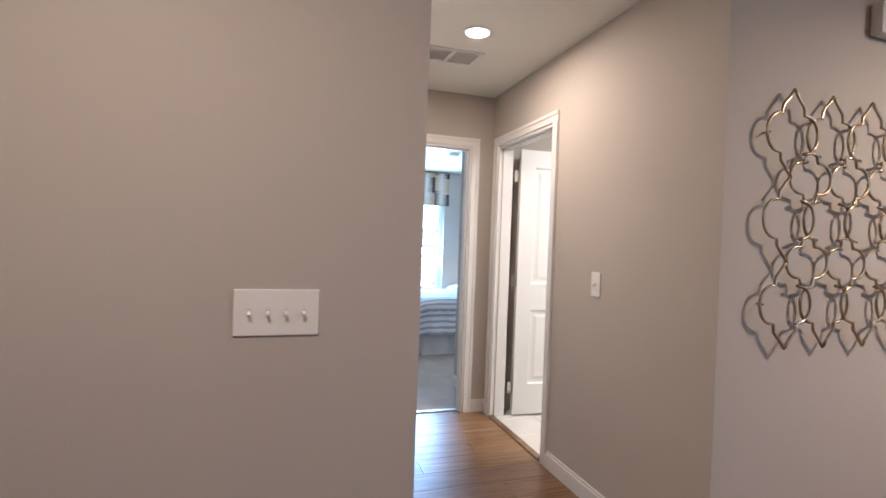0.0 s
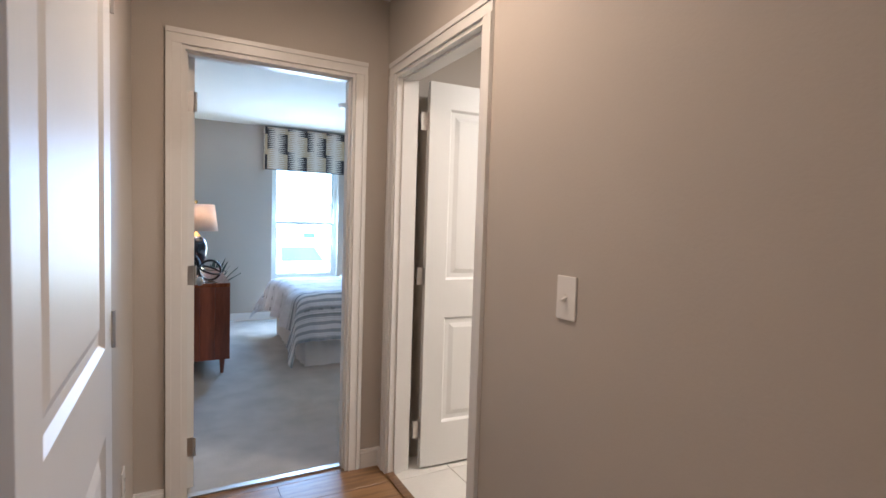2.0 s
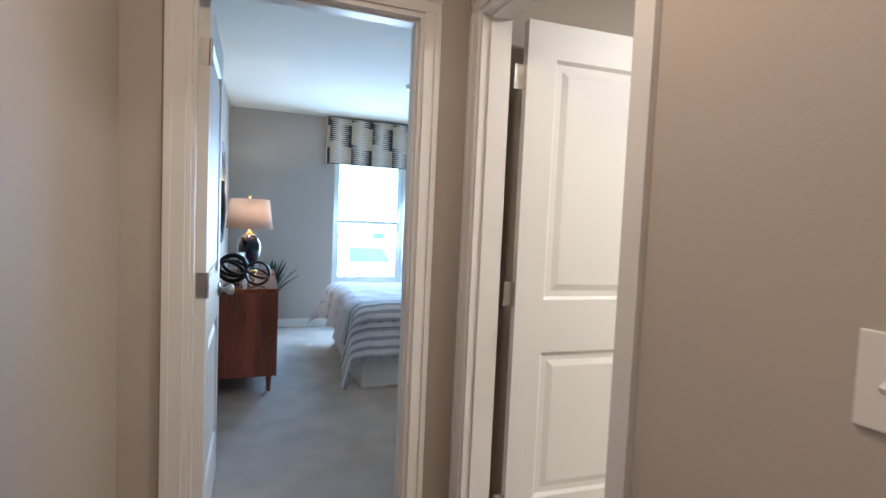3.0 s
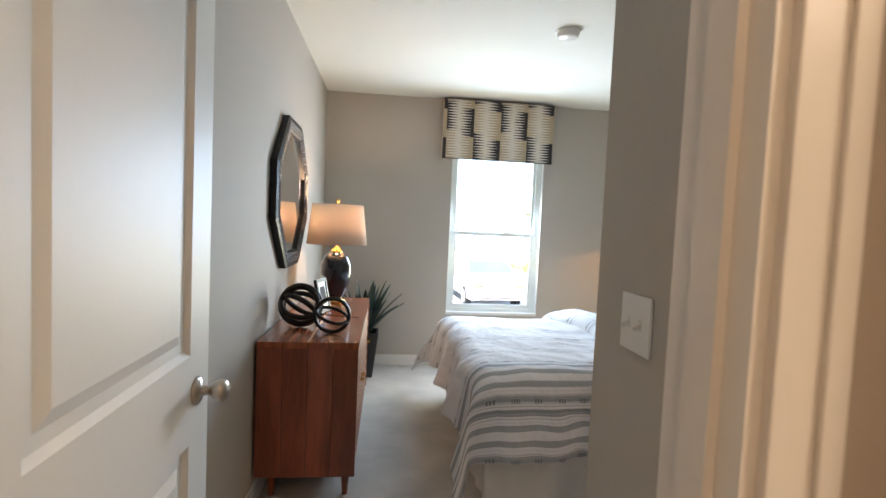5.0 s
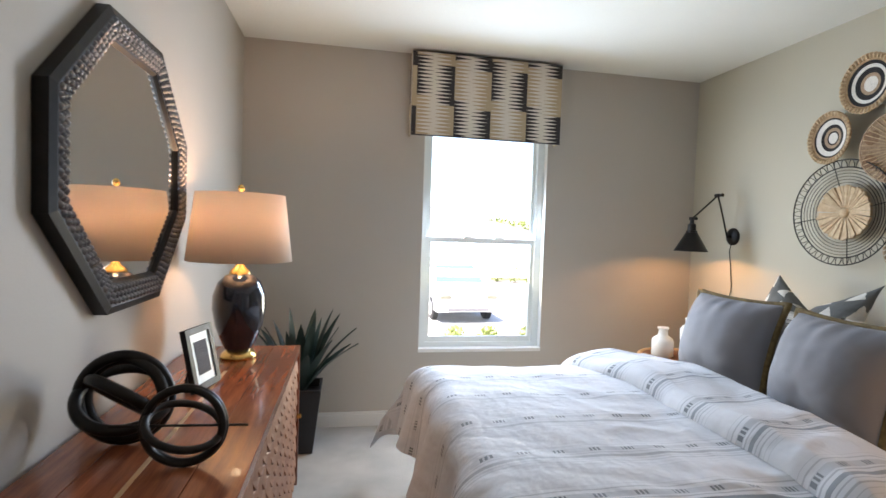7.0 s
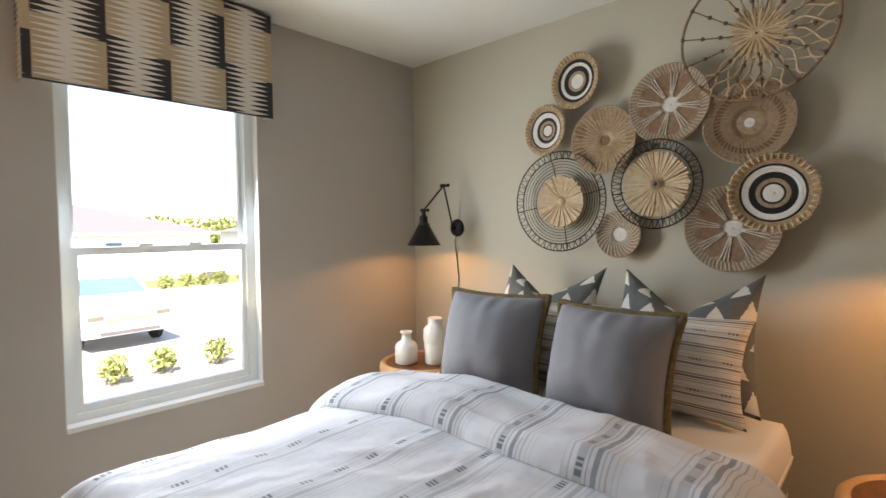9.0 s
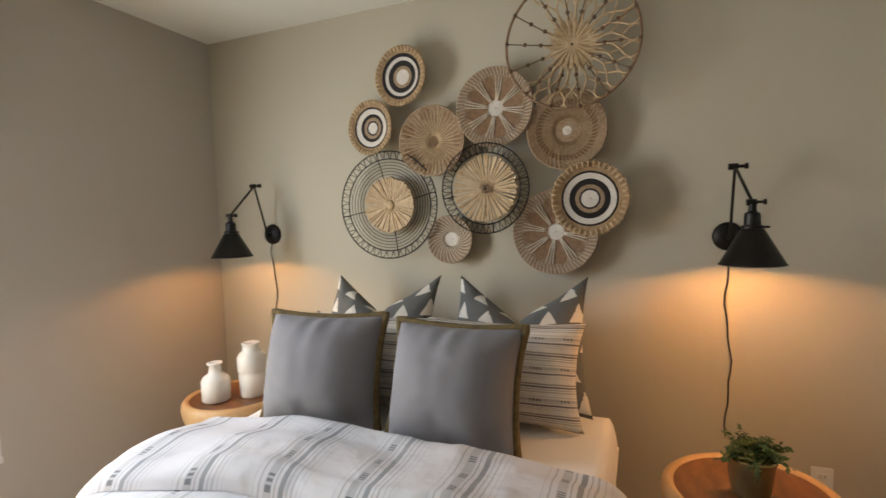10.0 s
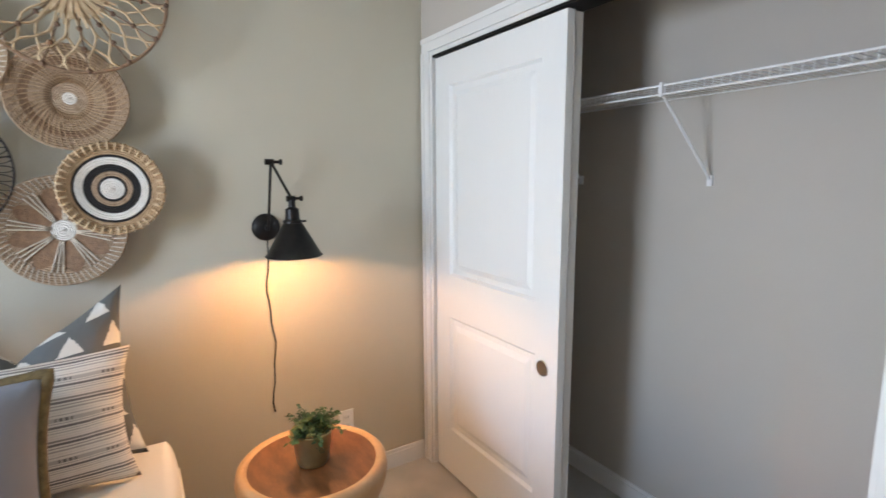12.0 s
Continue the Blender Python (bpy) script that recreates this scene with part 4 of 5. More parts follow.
def pillow(name, label, w, h, t, m, material, piping=None, ear=0.0, group="", sag=0.0, chop=0.0):
    """Stands in its local x-z plane, origin at the middle of the lower edge, front towards -y."""
    ob = thing(name, label, "pillow", m, group)
    bm = bmesh.new()
    lay = bm.loops.layers.uv.new("UVMap")
    N = 34

    def pt(u, v, s):
        a, b2 = u * 2 - 1, v * 2 - 1
        x = a * w / 2 * (1 - 0.10 * (1 - abs(b2) ** 2.2) * abs(a) ** 3)
        z = h / 2 + b2 * h / 2 * (1 - 0.08 * (1 - abs(a) ** 2.2) * abs(b2) ** 3)
        if b2 > 0:
            z += ear * (abs(a) ** 1.6 - 0.62) * b2
        th = t / 2 * ((1 - abs(a) ** 2.6) * (1 - abs(b2) ** 2.6)) ** 0.62
        dent = chop * (1.15 - 1.15 * abs(a) ** 0.7) * v ** 3
        z -= dent
        x *= 1 - 0.8 * chop * v
        th *= 1 - min(0.8, 5.5 * chop) * math.exp(-(a / 0.16) ** 2) * v ** 2
        pull = 0.012 * math.exp(-(a / 0.45) ** 2) * math.exp(-((1 - v) / 0.16)) * math.sin(a * 17 + h * 30)
        slump = 0.012 * abs(math.sin((a * 0.8 + b2 * 1.3) * 3.1 + w * 40)) ** 5 * (1 - abs(a)) * max(0.0, noise.noise(Vector((a * 2, b2 * 2, w * 30))) + 0.3)
        pk = pull - slump + 0.005 * abs(b2) ** 6 * math.sin(a * 23 + 4 * noise.noise(Vector((a * 2, h, w))))
        wr = pk + 0.005 * noise.noise(Vector((a * 2 + w * 9, b2 * 2, s * 2 + h))) + 0.0022 * noise.noise(Vector((a * 9, b2 * 6, s + w)))
        return Vector((x, s * (th + wr * min(1, th * 40)) - sag * (v ** 2), z))
    gr = {}
    for s in (-1, 1):
        for i in range(N + 1):
            for j in range(N + 1):
                rim = i in (0, N) or j in (0, N)
                if rim and s == 1:
                    gr[s, i, j] = gr[-1, i, j]
                else:
                    gr[s, i, j] = bm.verts.new(pt(i / N, j / N, s))
        for i in range(N):
            for j in range(N):
                f = bm.faces.new([gr[s, *q] for q in ((i, j), (i + 1, j), (i + 1, j + 1), (i, j + 1))])
                for lp, (p, q) in zip(f.loops, ((i, j), (i + 1, j), (i + 1, j + 1), (i, j + 1))):
                    lp[lay].uv = (p / N * w, q / N * h)
    bmesh.ops.recalc_face_normals(bm, faces=bm.faces)
    rimpts = [pt(i / N, 0, -1) for i in range(N)] + [pt(1, j / N, -1) for j in range(N)] + [pt(1 - i / N, 1, -1) for i in range(N)] + [pt(0, 1 - j / N, -1) for j in range(N)]
    part("cushion", bm, material, ob, smooth=True)
    if piping:
        part("edging", tube(rimpts, 0.014, 8, True), piping, ob, "olive-brown brush fringe edging", smooth=True)
    return ob


PZ = BZ + 0.02
FACE = -90  # local -y turns to world -x
tri_label = "charcoal pillow sham with white triangle print leaning on the wall"
pillow("euro_sham", tri_label, 0.60, 0.53, 0.17, pose(3.98, 6.663, PZ + 0.01, -24, 0, FACE), TRIPRINT, ear=0.04, group="patterned shams", sag=-0.03, chop=0.13)
pillow("euro_sham", tri_label, 0.61, 0.53, 0.17, pose(3.98, 6.03, PZ + 0.01, -24, 0, FACE), TRIPRINT, ear=0.04, group="patterned shams", sag=-0.03, chop=0.14)
str_label = "white pillow with grey woven stripes"
pillow("striped_pillow", str_label, 0.62, 0.375, 0.19, pose(3.87, 6.58, PZ, -17, 0, FACE), STRIPEP, group="striped pillows")
pillow("striped_pillow", str_label, 0.62, 0.375, 0.19, pose(3.87, 6.055, PZ, -17, 0, FACE), STRIPEP, group="striped pillows")
gr_label = "grey velvet throw pillow with olive brush fringe"
pillow("throw_pillow", gr_label, 0.49, 0.43, 0.30, pose(3.66, 6.68, PZ - 0.015, -16, 0, FACE + 5), GREYFAB, FRINGE, group="grey throw pillows")
pillow("throw_pillow", gr_label, 0.48, 0.42, 0.30, pose(3.645, 6.155, PZ - 0.015, -17, 0, FACE - 4), GREYFAB, FRINGE, group="grey throw pillows")

# ---- bedside tables ----


def side_table(m, label):
    ob = thing("side_table", label, "side table", m, "bedside tables")
    part("rim", lathe([(0.205, 0.560), (0.212, 0.566), (0.226, 0.567), (0.238, 0.555), (0.242, 0.53), (0.236, 0.49), (0.215, 0.44), (0.20, 0.43)], 56), SAP, ob, "pale sapwood rim", smooth=True)
    part("top", lathe([(0, 0.556), (0.12, 0.557), (0.206, 0.560)], 56), TEAK, ob, "brown wood top", smooth=True)
    part("drum", lathe([(0.20, 0.432), (0.165, 0.35), (0.15, 0.22), (0.165, 0.1), (0.19, 0.02), (0.19, 0.004), (0, 0.004)], 48), SAP, ob, smooth=True)
    return ob


side_table(pose(3.80, 5.27, 0), "round carved wood bedside table with pale rim, holding a potted plant")
side_table(pose(3.99, 7.40, 0, 0, 0, 70), "round carved wood bedside table with pale rim, holding two vases")

pot = thing("potted_plant", "small trailing green plant in an aged brass pot", "plant", pose(3.80, 5.27, 0.557))
part("pot", lathe([(0, 0), (0.048, 0), (0.052, 0.01), (0.064, 0.105), (0.068, 0.11), (0.066, 0.114), (0.06, 0.108), (0.056, 0.09), (0, 0.09)], 36), BRASSPOT, pot, "aged brass pot", smooth=True)
bm, lb = bmesh.new(), bmesh.new()
for i in range(46):
    a, r = rng.random() * 6.283, 0.03 + 0.085 * rng.random()
    hgt = 0.045 * rng.random()
    p0 = Vector((0.03 * math.cos(a), 0.03 * math.sin(a), 0.095))
    p2 = Vector((r * math.cos(a), r * math.sin(a), 0.11 + hgt - max(0, r - 0.09) * 1.2))
    p1 = (p0 + p2) / 2 + Vector((0, 0, 0.03))
    tube([p0, p1, p2], 0.0012, 4, bm=bm)
    for k in range(12):
        t = 0.25 + 0.75 * k / 11
        c = p0 * (1 - t) ** 2 + p1 * 2 * t * (1 - t) + p2 * t * t
        q = Euler((rng.uniform(-0.7, 0.7), rng.uniform(-0.7, 0.7), rng.random() * 6.28)).to_matrix()
        s = 0.008 + 0.005 * rng.random()
        lb.faces.new([lb.verts.new(c + q @ Vector(p)) for p in ((0, 0, 0), (s, -s * 0.55, 0.002), (2 * s, 0, 0), (s, s * 0.55, 0.002))])
part("stem_tangle", bm, LEAFG, pot, kind="stuff")
part("foliage", lb, LEAFG, pot, kind="stuff")

v1 = thing("bottle_vase", "short white ceramic bottle vase", "vase", pose(3.91, 7.44, 0.557), "white vases")
part("body", lathe([(0, 0), (0.048, 0), (0.056, 0.006), (0.056, 0.085), (0.048, 0.1), (0.026, 0.115), (0.022, 0.145), (0.03, 0.152), (0.03, 0.158), (0.024, 0.16), (0.018, 0.15), (0.018, 0.1)], 36), WHITECER, v1, smooth=True)
v1.scale = (1.15, 1.15, 1.15)
v2 = thing("bottle_vase", "tall white ceramic bottle vase with stepped shoulder", "vase", pose(4.02, 7.32, 0.557), "white vases")
part("body", lathe([(0, 0), (0.046, 0), (0.052, 0.006), (0.054, 0.09), (0.050, 0.1), (0.056, 0.11), (0.057, 0.165), (0.046, 0.182), (0.034, 0.19), (0.033, 0.215), (0.037, 0.222), (0.034, 0.226), (0.028, 0.215), (0.028, 0.15)], 36), WHITECER, v2, smooth=True)
v2.scale = (1.15, 1.15, 1.15)

# ---- sconces ----


def sconce(y, z, joint, label, watts):
    ob = thing("wall_sconce", label, "wall lamp", pose(BR, y, z), "swing-arm sconces")
    j = Vector(joint) - Vector((BR, y, z))
    e = Vector((-0.13, j.y * 0.15, 0.265))
    s0 = Vector((-0.045, 0, 0.0))
    part("back_plate", lathe([(0, 0.026), (0.02, 0.024), (0.045, 0.016), (0.056, 0.008), (0.057, 0.0)], 36, pose(0, 0, 0, 0, -90)), BRONZE, ob, smooth=True)
    part("mount", tube([(-0.02, 0, 0), s0], 0.011, 12), BRONZE, ob)
    part("lower_arm", tube([s0 + Vector((0, 0, -0.01)), s0 + (e - s0) * 0.5, e], 0.0055, 10), BRONZE, ob)
    part("elbow", lathe([(0, -0.022), (0.012, -0.022), (0.012, 0.01), (0.006, 0.012), (0.006, 0.03), (0.011, 0.032), (0.011, 0.042), (0, 0.043)], 14, Matrix.Translation(e) @ pose(0, 0, 0, 90)), BRONZE, ob, smooth=False)
    part("upper_arm", tube([e, j], 0.0055, 10), BRONZE, ob)
    part("joint", lathe([(0, -0.018), (0.011, -0.018), (0.011, 0.012), (0.005, 0.014), (0.005, 0.03), (0.01, 0.032), (0.01, 0.04), (0, 0.041)], 14, Matrix.Translation(j) @ pose(0, 0, 0, 90)), BRONZE, ob)
    sock = part("socket", lathe([(0, 0), (0.012, -0.005), (0.013, -0.03), (0.024, -0.038), (0.026, -0.075), (0.034, -0.08), (0.034, -0.088), (0.028, -0.09)], 24, Matrix.Translation(j)), BRONZE, ob, smooth=False)
    part("set_screw", tube([j + Vector((0, -0.024, -0.084)), j + Vector((0, -0.05, -0.084))], 0.004, 8), BRONZE, sock)
    part("shade", lathe([(0.030, -0.088), (0.036, -0.092), (0.098, -0.205), (0.103, -0.208), (0.1, -0.211), (0.094, -0.204), (0.033, -0.095)], 44, Matrix.Translation(j)), BRONZE, ob, "black cone shade", smooth=True)
    part("bulb", lathe([(0, -0.10), (0.012, -0.105), (0.024, -0.13), (0.026, -0.15), (0.018, -0.168), (0, -0.174)], 18, Matrix.Translation(j)), BULB, ob, "lit warm bulb", smooth=True)
    pts = [(-0.012, 0, -0.05)] + [(-0.008 - 0.004 * math.sin(k * 0.9), 0.010 * math.sin(k * 0.55 + y) + 0.004 * math.sin(k * 1.7), -0.05 - k * 0.045) for k in range(1, 18)]
    part("cord", tube(pts, 0.0032, 6), BRONZE, ob, "hanging brown fabric cord", smooth=True)
    lamp("sconce_light", "POINT", Matrix.Translation(Vector((BR, y, z)) + j + Vector((0, 0, -0.175))), watts, WARM, radius=0.02)


sconce(7.50, 1.325, (4.12, 7.50, 1.432), "black swing-arm wall sconce lit over the vases", 0.72)
sconce(5.24, 1.275, (4.115, 5.213, 1.404), "black swing-arm wall sconce lit over the potted plant", 1.4)

# ---- baskets on the wall ----


def basket(label, y, z, off, r, depth, bands, tilt=(0, 0), coil=0.0052):
    """A coiled dish facing -x. bands: (inner fraction, outer fraction, material)."""
    m = pose(BR - off, y, z, 0, -90 + tilt[0], tilt[1])
    ob = thing("wall_basket", label, "basket", m, "woven wall baskets")

    def zz(q):
        return depth * q ** 2.2
    n = int(r / (coil * 1.45))
    for lo, hi, mt in bands:
        bm = bmesh.new()
        for i in range(n + 1):
            q = i / n
            if lo <= q < hi or (hi >= 1 and i == n):
                R = max(r * q, 0.004)
                tube(circle(R, 30 if R < 0.05 else 54, pose(0, 0, zz(q))), coil, 5, True, bm)
        if bm.faces:
            part("coil", bm, mt, ob, smooth=True, kind="stuff")
    back = lathe([(0.001, -0.003), (r * 0.4, zz(0.4) - 0.003), (r * 0.7, zz(0.7) - 0.003), (r * 0.98, zz(0.98) - 0.003)], 40)
    part("backing", back, bands[-1][2], ob)
    part("hook", tube([(0, 0, -0.004), (0, 0, -off + 0.001)], 0.004, 6), WIRE, ob)
    return ob, zz


def ribs(ob, zz, r, n, lo, hi, mt, width=0.004, lift=0.005, curl=0.0, name="rib", turn=0.0):
    bm = bmesh.new()
    for i in range(n):
        a = turn + 2 * math.pi * i / n
        tube([((r * q) * math.cos(a + curl * q), (r * q) * math.sin(a + curl * q), zz(q) + lift) for q in [lo + (hi - lo) * k / 5 for k in range(6)]], width, 4, bm=bm)
    part(name, bm, mt, ob, smooth=True, kind="stuff")


def petals(ob, zz, r, n, lo, hi, mt, wide):
    for i in range(n):
        a = 2 * math.pi * (i + 0.25) / n

        def fn(u, v):
            q = lo + (hi - lo) * u
            half = wide * math.sin(math.pi * min(1, u * 0.92 + 0.08)) ** 0.8
            b2 = a + (v - 0.5) * 2 * half / max(q, 0.2)
            return (r * q * math.cos(b2), r * q * math.sin(b2), zz(q) + 0.0065)
        part("petal", sheet(fn, 8, 4), mt, ob, smooth=True)


def edge_stitch(ob, zz, r, n, mt):
    bm = bmesh.new()
    for i in range(n):
        a = 2 * math.pi * i / n
        tube([(r * q * math.cos(a + 0.03 * q), r * q * math.sin(a + 0.03 * q), zz(q) + 0.0055) for q in (0.86, 0.93, 1.0)] + [(r * 1.02 * math.cos(a), r * 1.02 * math.sin(a), zz(1.0) - 0.002)], 0.0055, 4, bm=bm)
    part("stitching", bm, mt, ob, smooth=True, kind="stuff")


RING = [(0, 0.24, WHITEW), (0.24, 0.29, BLACKW), (0.29, 0.41, SISAL), (0.41, 0.55, BLACKW), (0.55, 0.69, WHITEW), (0.69, 0.77, BLACKW), (0.77, 1.0, RAFFIA)]
for y, z, off, r, tl in ((6.61, 2.062, 0.075, 0.135, (0, -6)), (6.785, 1.838, 0.07, 0.128, (0, -8)), (5.757, 1.445, 0.105, 0.150, (2, 4))):
    ob, zz = basket("round basket in black, white and tan rings", y, z, off, r, 0.03, RING, tl)
    edge_stitch(ob, zz, r, 40, RAFFIAL)
for y, z, off, r in ((6.162, 1.868, 0.06, 0.172), (5.908, 1.308, 0.045, 0.180)):
    ob, zz = basket("tan basket with a brown petal flower and white centre", y, z, off, r, 0.035, [(0, 0.2, WHITEW), (0.2, 1.0, SISAL)])
    petals(ob, zz, r, 8, 0.22, 0.84, RUST, 0.20)
    for side in (-0.11, 0.0, 0.11):
        ribs(ob, zz, r, 8, 0.20, 0.80, PALEW, 0.0032, 0.009, name="rib", turn=0.589 + side)
    ribs(ob, zz, r, 64, 0.80, 1.0, PALEW, 0.0022, 0.006, 0.3)
ob, zz = basket("brown basket with a star of pale ribs", 6.47, 1.748, 0.05, 0.162, 0.04, [(0, 0.15, RUST), (0.15, 1.0, SISAL)])
ribs(ob, zz, 0.162, 40, 0.16, 0.97, RAFFIAL, 0.0028, 0.006)
petals(ob, zz, 0.162, 7, 0.66, 1.0, RUST, 0.22)
ob, zz = basket("brown coiled grass basket with pale stitches", 5.852, 1.742, 0.05, 0.165, 0.035, [(0, 0.1, WHITEW), (0.1, 0.3, SISAL), (0.3, 0.42, RUST), (0.42, 0.66, SISAL), (0.66, 0.78, RUST), (0.78, 1.0, SISAL)])
ribs(ob, zz, 0.165, 48, 0.3, 1.0, RAFFIA, 0.0022, 0.006, 0.5)
ob, zz = basket("small tan spiral basket with a white centre", 6.40, 1.283, 0.04, 0.110, 0.03, [(0, 0.3, WHITEW), (0.3, 1.0, SISAL)])
ribs(ob, zz, 0.11, 30, 0.3, 1.0, PALEW, 0.0028, 0.006, 0.8)


def wire_basket(label, y, z, off, r, rim, fan, rings):
    ob = thing("wire_basket", label, "basket", pose(BR - off, y, z, 0, -90), "woven wall baskets")

    def zz(q):
        return 0.035 * q ** 2
    for q in (1.0, 1 - rim):
        part("hoop", tube(circle(r * q, 60, pose(0, 0, zz(q))), 0.0032, 6, True), WIRE, ob, smooth=True)
    bm = bmesh.new()
    nl = 40
    for i in range(nl):
        a, da = 2 * math.pi * i / nl, math.pi / nl * 0.8
        pts = []
        for k in range(9):
            t = k / 8 * math.pi
            q = (1 - rim) + rim * math.sin(t) * 0.97
            b2 = a - da * math.cos(t)
            pts.append((r * q * math.cos(b2), r * q * math.sin(b2), zz(q)))
        tube(pts, 0.0019, 4, bm=bm)
    part("looped_wire", bm, WIRE, ob, smooth=True, kind="stuff")
    bm = bmesh.new()
    for i in range(4):
        a = i * math.pi / 2 + 0.2
        tube([(0.02 * math.cos(a), 0.02 * math.sin(a), 0.006), (r * 0.6 * math.cos(a), r * 0.6 * math.sin(a), zz(0.6) + 0.008), (r * math.cos(a), r * math.sin(a), zz(1.0) + 0.003)], 0.0024, 5, bm=bm)
    part("spokes", bm, WIRE, ob)
    if rings:
        bm = bmesh.new()
        for k in range(rings):
            q = fan + (1 - rim - fan) * (k + 1) / (rings + 1)
            tube(circle(r * q, 48, pose(0, 0, zz(q))), 0.0017, 4, True, bm)
        part("ring_wire", bm, WIRE, ob, smooth=True, kind="stuff")
    rr = random.Random(int(y * 100))
    nf = 60
    for i in range(nf):
        a = 2 * math.pi * i / nf + rr.uniform(-0.03, 0.03)
        e = fan * rr.uniform(0.96, 1.03)
        p = [(r * q * math.cos(a), r * q * math.sin(a), zz(q) + 0.004 + 0.0025 * (i % 3)) for q in (0.08, e * 0.6, e)]
        part("raffia_strip", tube(p, 0.0058 * r / 0.2, 4, taper=lambda t: 0.4 + 0.8 * t), RAFFIAL, ob)
    part("boss", lathe([(0, 0.022), (r * 0.07, 0.021), (r * 0.1, 0.012), (r * 0.1, 0.004)], 20), RAFFIAL if rings else WIRE, ob, smooth=True)
    if not rings:
        part("coil_eye", tube([(r * (0.03 + 0.016 * k / 6) * math.cos(k * 0.52), r * (0.03 + 0.016 * k / 6) * math.sin(k * 0.52), 0.024) for k in range(40)], 0.002, 4), SISAL, ob)
    part("hook", tube([(0, 0, 0.003), (0, 0, -off + 0.001)], 0.004, 6), WIRE, ob)
    return ob


wire_basket("dark wire basket with looped rim and a pale raffia fan", 6.715, 1.457, 0.05, 0.262, 0.14, 0.52, 5)
wire_basket("dark wire basket with looped rim, raffia fan and coiled centre", 6.205, 1.510, 0.095, 0.200, 0.20, 0.74, 0)

big = thing("rattan_basket", "large open rattan basket with lattice of pale canes", "basket", pose(BR - 0.13, 5.815, 2.07, 0, -90), "woven wall baskets")
R6 = 0.262


def z6(q):
    return 0.05 * q ** 2


part("hoop", tube(circle(R6, 72, pose(0, 0, z6(1))), 0.0055, 7, True), RUST, big, "brown cane hoop", smooth=True)
bm, bm2 = bmesh.new(), bmesh.new()


def at6(q, a, lift=0.0):
    return (R6 * q * math.cos(a), R6 * q * math.sin(a), z6(q) + lift)


n6 = 24
for i in range(n6):
    a, st = 2 * math.pi * i / n6, 2 * math.pi / n6
    if 0.75 < a < 2.3:
        continue
    for sd in (-1, 1):
        tube([at6(q, a + sd * c * st, 0.003 * sd) for q, c in ((0.26, 0.0), (0.44, 0.45), (0.52, 0.5), (0.60, 0.42), (0.72, 0.0), (0.84, -0.45), (0.92, -0.5), (1.0, -0.3))], 0.0038, 5, bm=bm)
for i in range(64):
    a = 2 * math.pi * i / 64
    e = 0.33 + 0.07 * rng.random() + (0.10 if i % 5 == 0 else 0)
    tube([at6(q, a, 0.004 * (i % 3)) for q in (0.02, e * 0.5, e)], 0.0046, 4, bm=bm2)
for i in range(14):
    a = 2 * math.pi * i / 14 + 0.12
    spoke = bmesh.new()
    tube([at6(q, a, 0.004) for q in (0.3, 0.7, 1.0)], 0.0024, 5, bm=spoke)
    for q in (0.48, 0.72, 0.99):
        lathe([(0, -0.009), (0.007, -0.006), (0.009, 0.003), (0, 0.010)], 7, pose(*at6(q, a, 0.004)), spoke)
    part("spoke", spoke, KNOT, big, "brown spoke with knots")
part("lattice", bm, RAFFIAL, big, "criss-cross pale canes", smooth=True)
part("centre_fan", bm2, RAFFIAL, big, kind="stuff")
part("hook", tube([(0, 0, 0.003), (0, 0, -0.129)], 0.004, 6), WIRE, big)

# ---- dresser and what stands on it ----
dr = thing("dresser", "walnut sideboard with carved scalloped doors on tapered legs", "dresser", pose(1.305, 5.625, 0))
DW, DL, DH = 0.445, 1.292, 0.77
for i in range(4):
    part("top_board", boxes((i * DW / 4 + 0.0006, (i + 1) * DW / 4 - 0.0006, 0, DL, DH - 0.03, DH, 0.0015)), WALNUT, dr)
for i in range(4):
    part("side_board", boxes((i * DW / 4 + 0.0006, (i + 1) * DW / 4 - 0.0006, 0.004, 0.026, 0.15, DH - 0.03, 0.001)), WALNUTV, dr)
part("sapwood_streak", boxes((DW * 0.5 - 0.006, DW * 0.5 + 0.005, 0.001, DL * 0.7, DH - 0.001, DH + 0.0006)), SAP, dr, "pale sapwood streak along a board")
part("far_side", boxes((0, DW, DL - 0.026, DL - 0.004, 0.15, DH - 0.03)), WALNUTV, dr)
part("carcass", boxes((0.0, DW - 0.03, 0.026, DL - 0.026, 0.15, DH - 0.03)), WALNUTV, dr)
for x in (0.05, DW - 0.05):
    for y in (0.13, DL - 0.13):
        part("leg", lathe([(0.013, 0.004), (0.024, 0.15)], 16, pose(x, y, 0)), WALNUTV, dr, smooth=True)
ndoor = 3
dw = (DL - 0.06) / ndoor
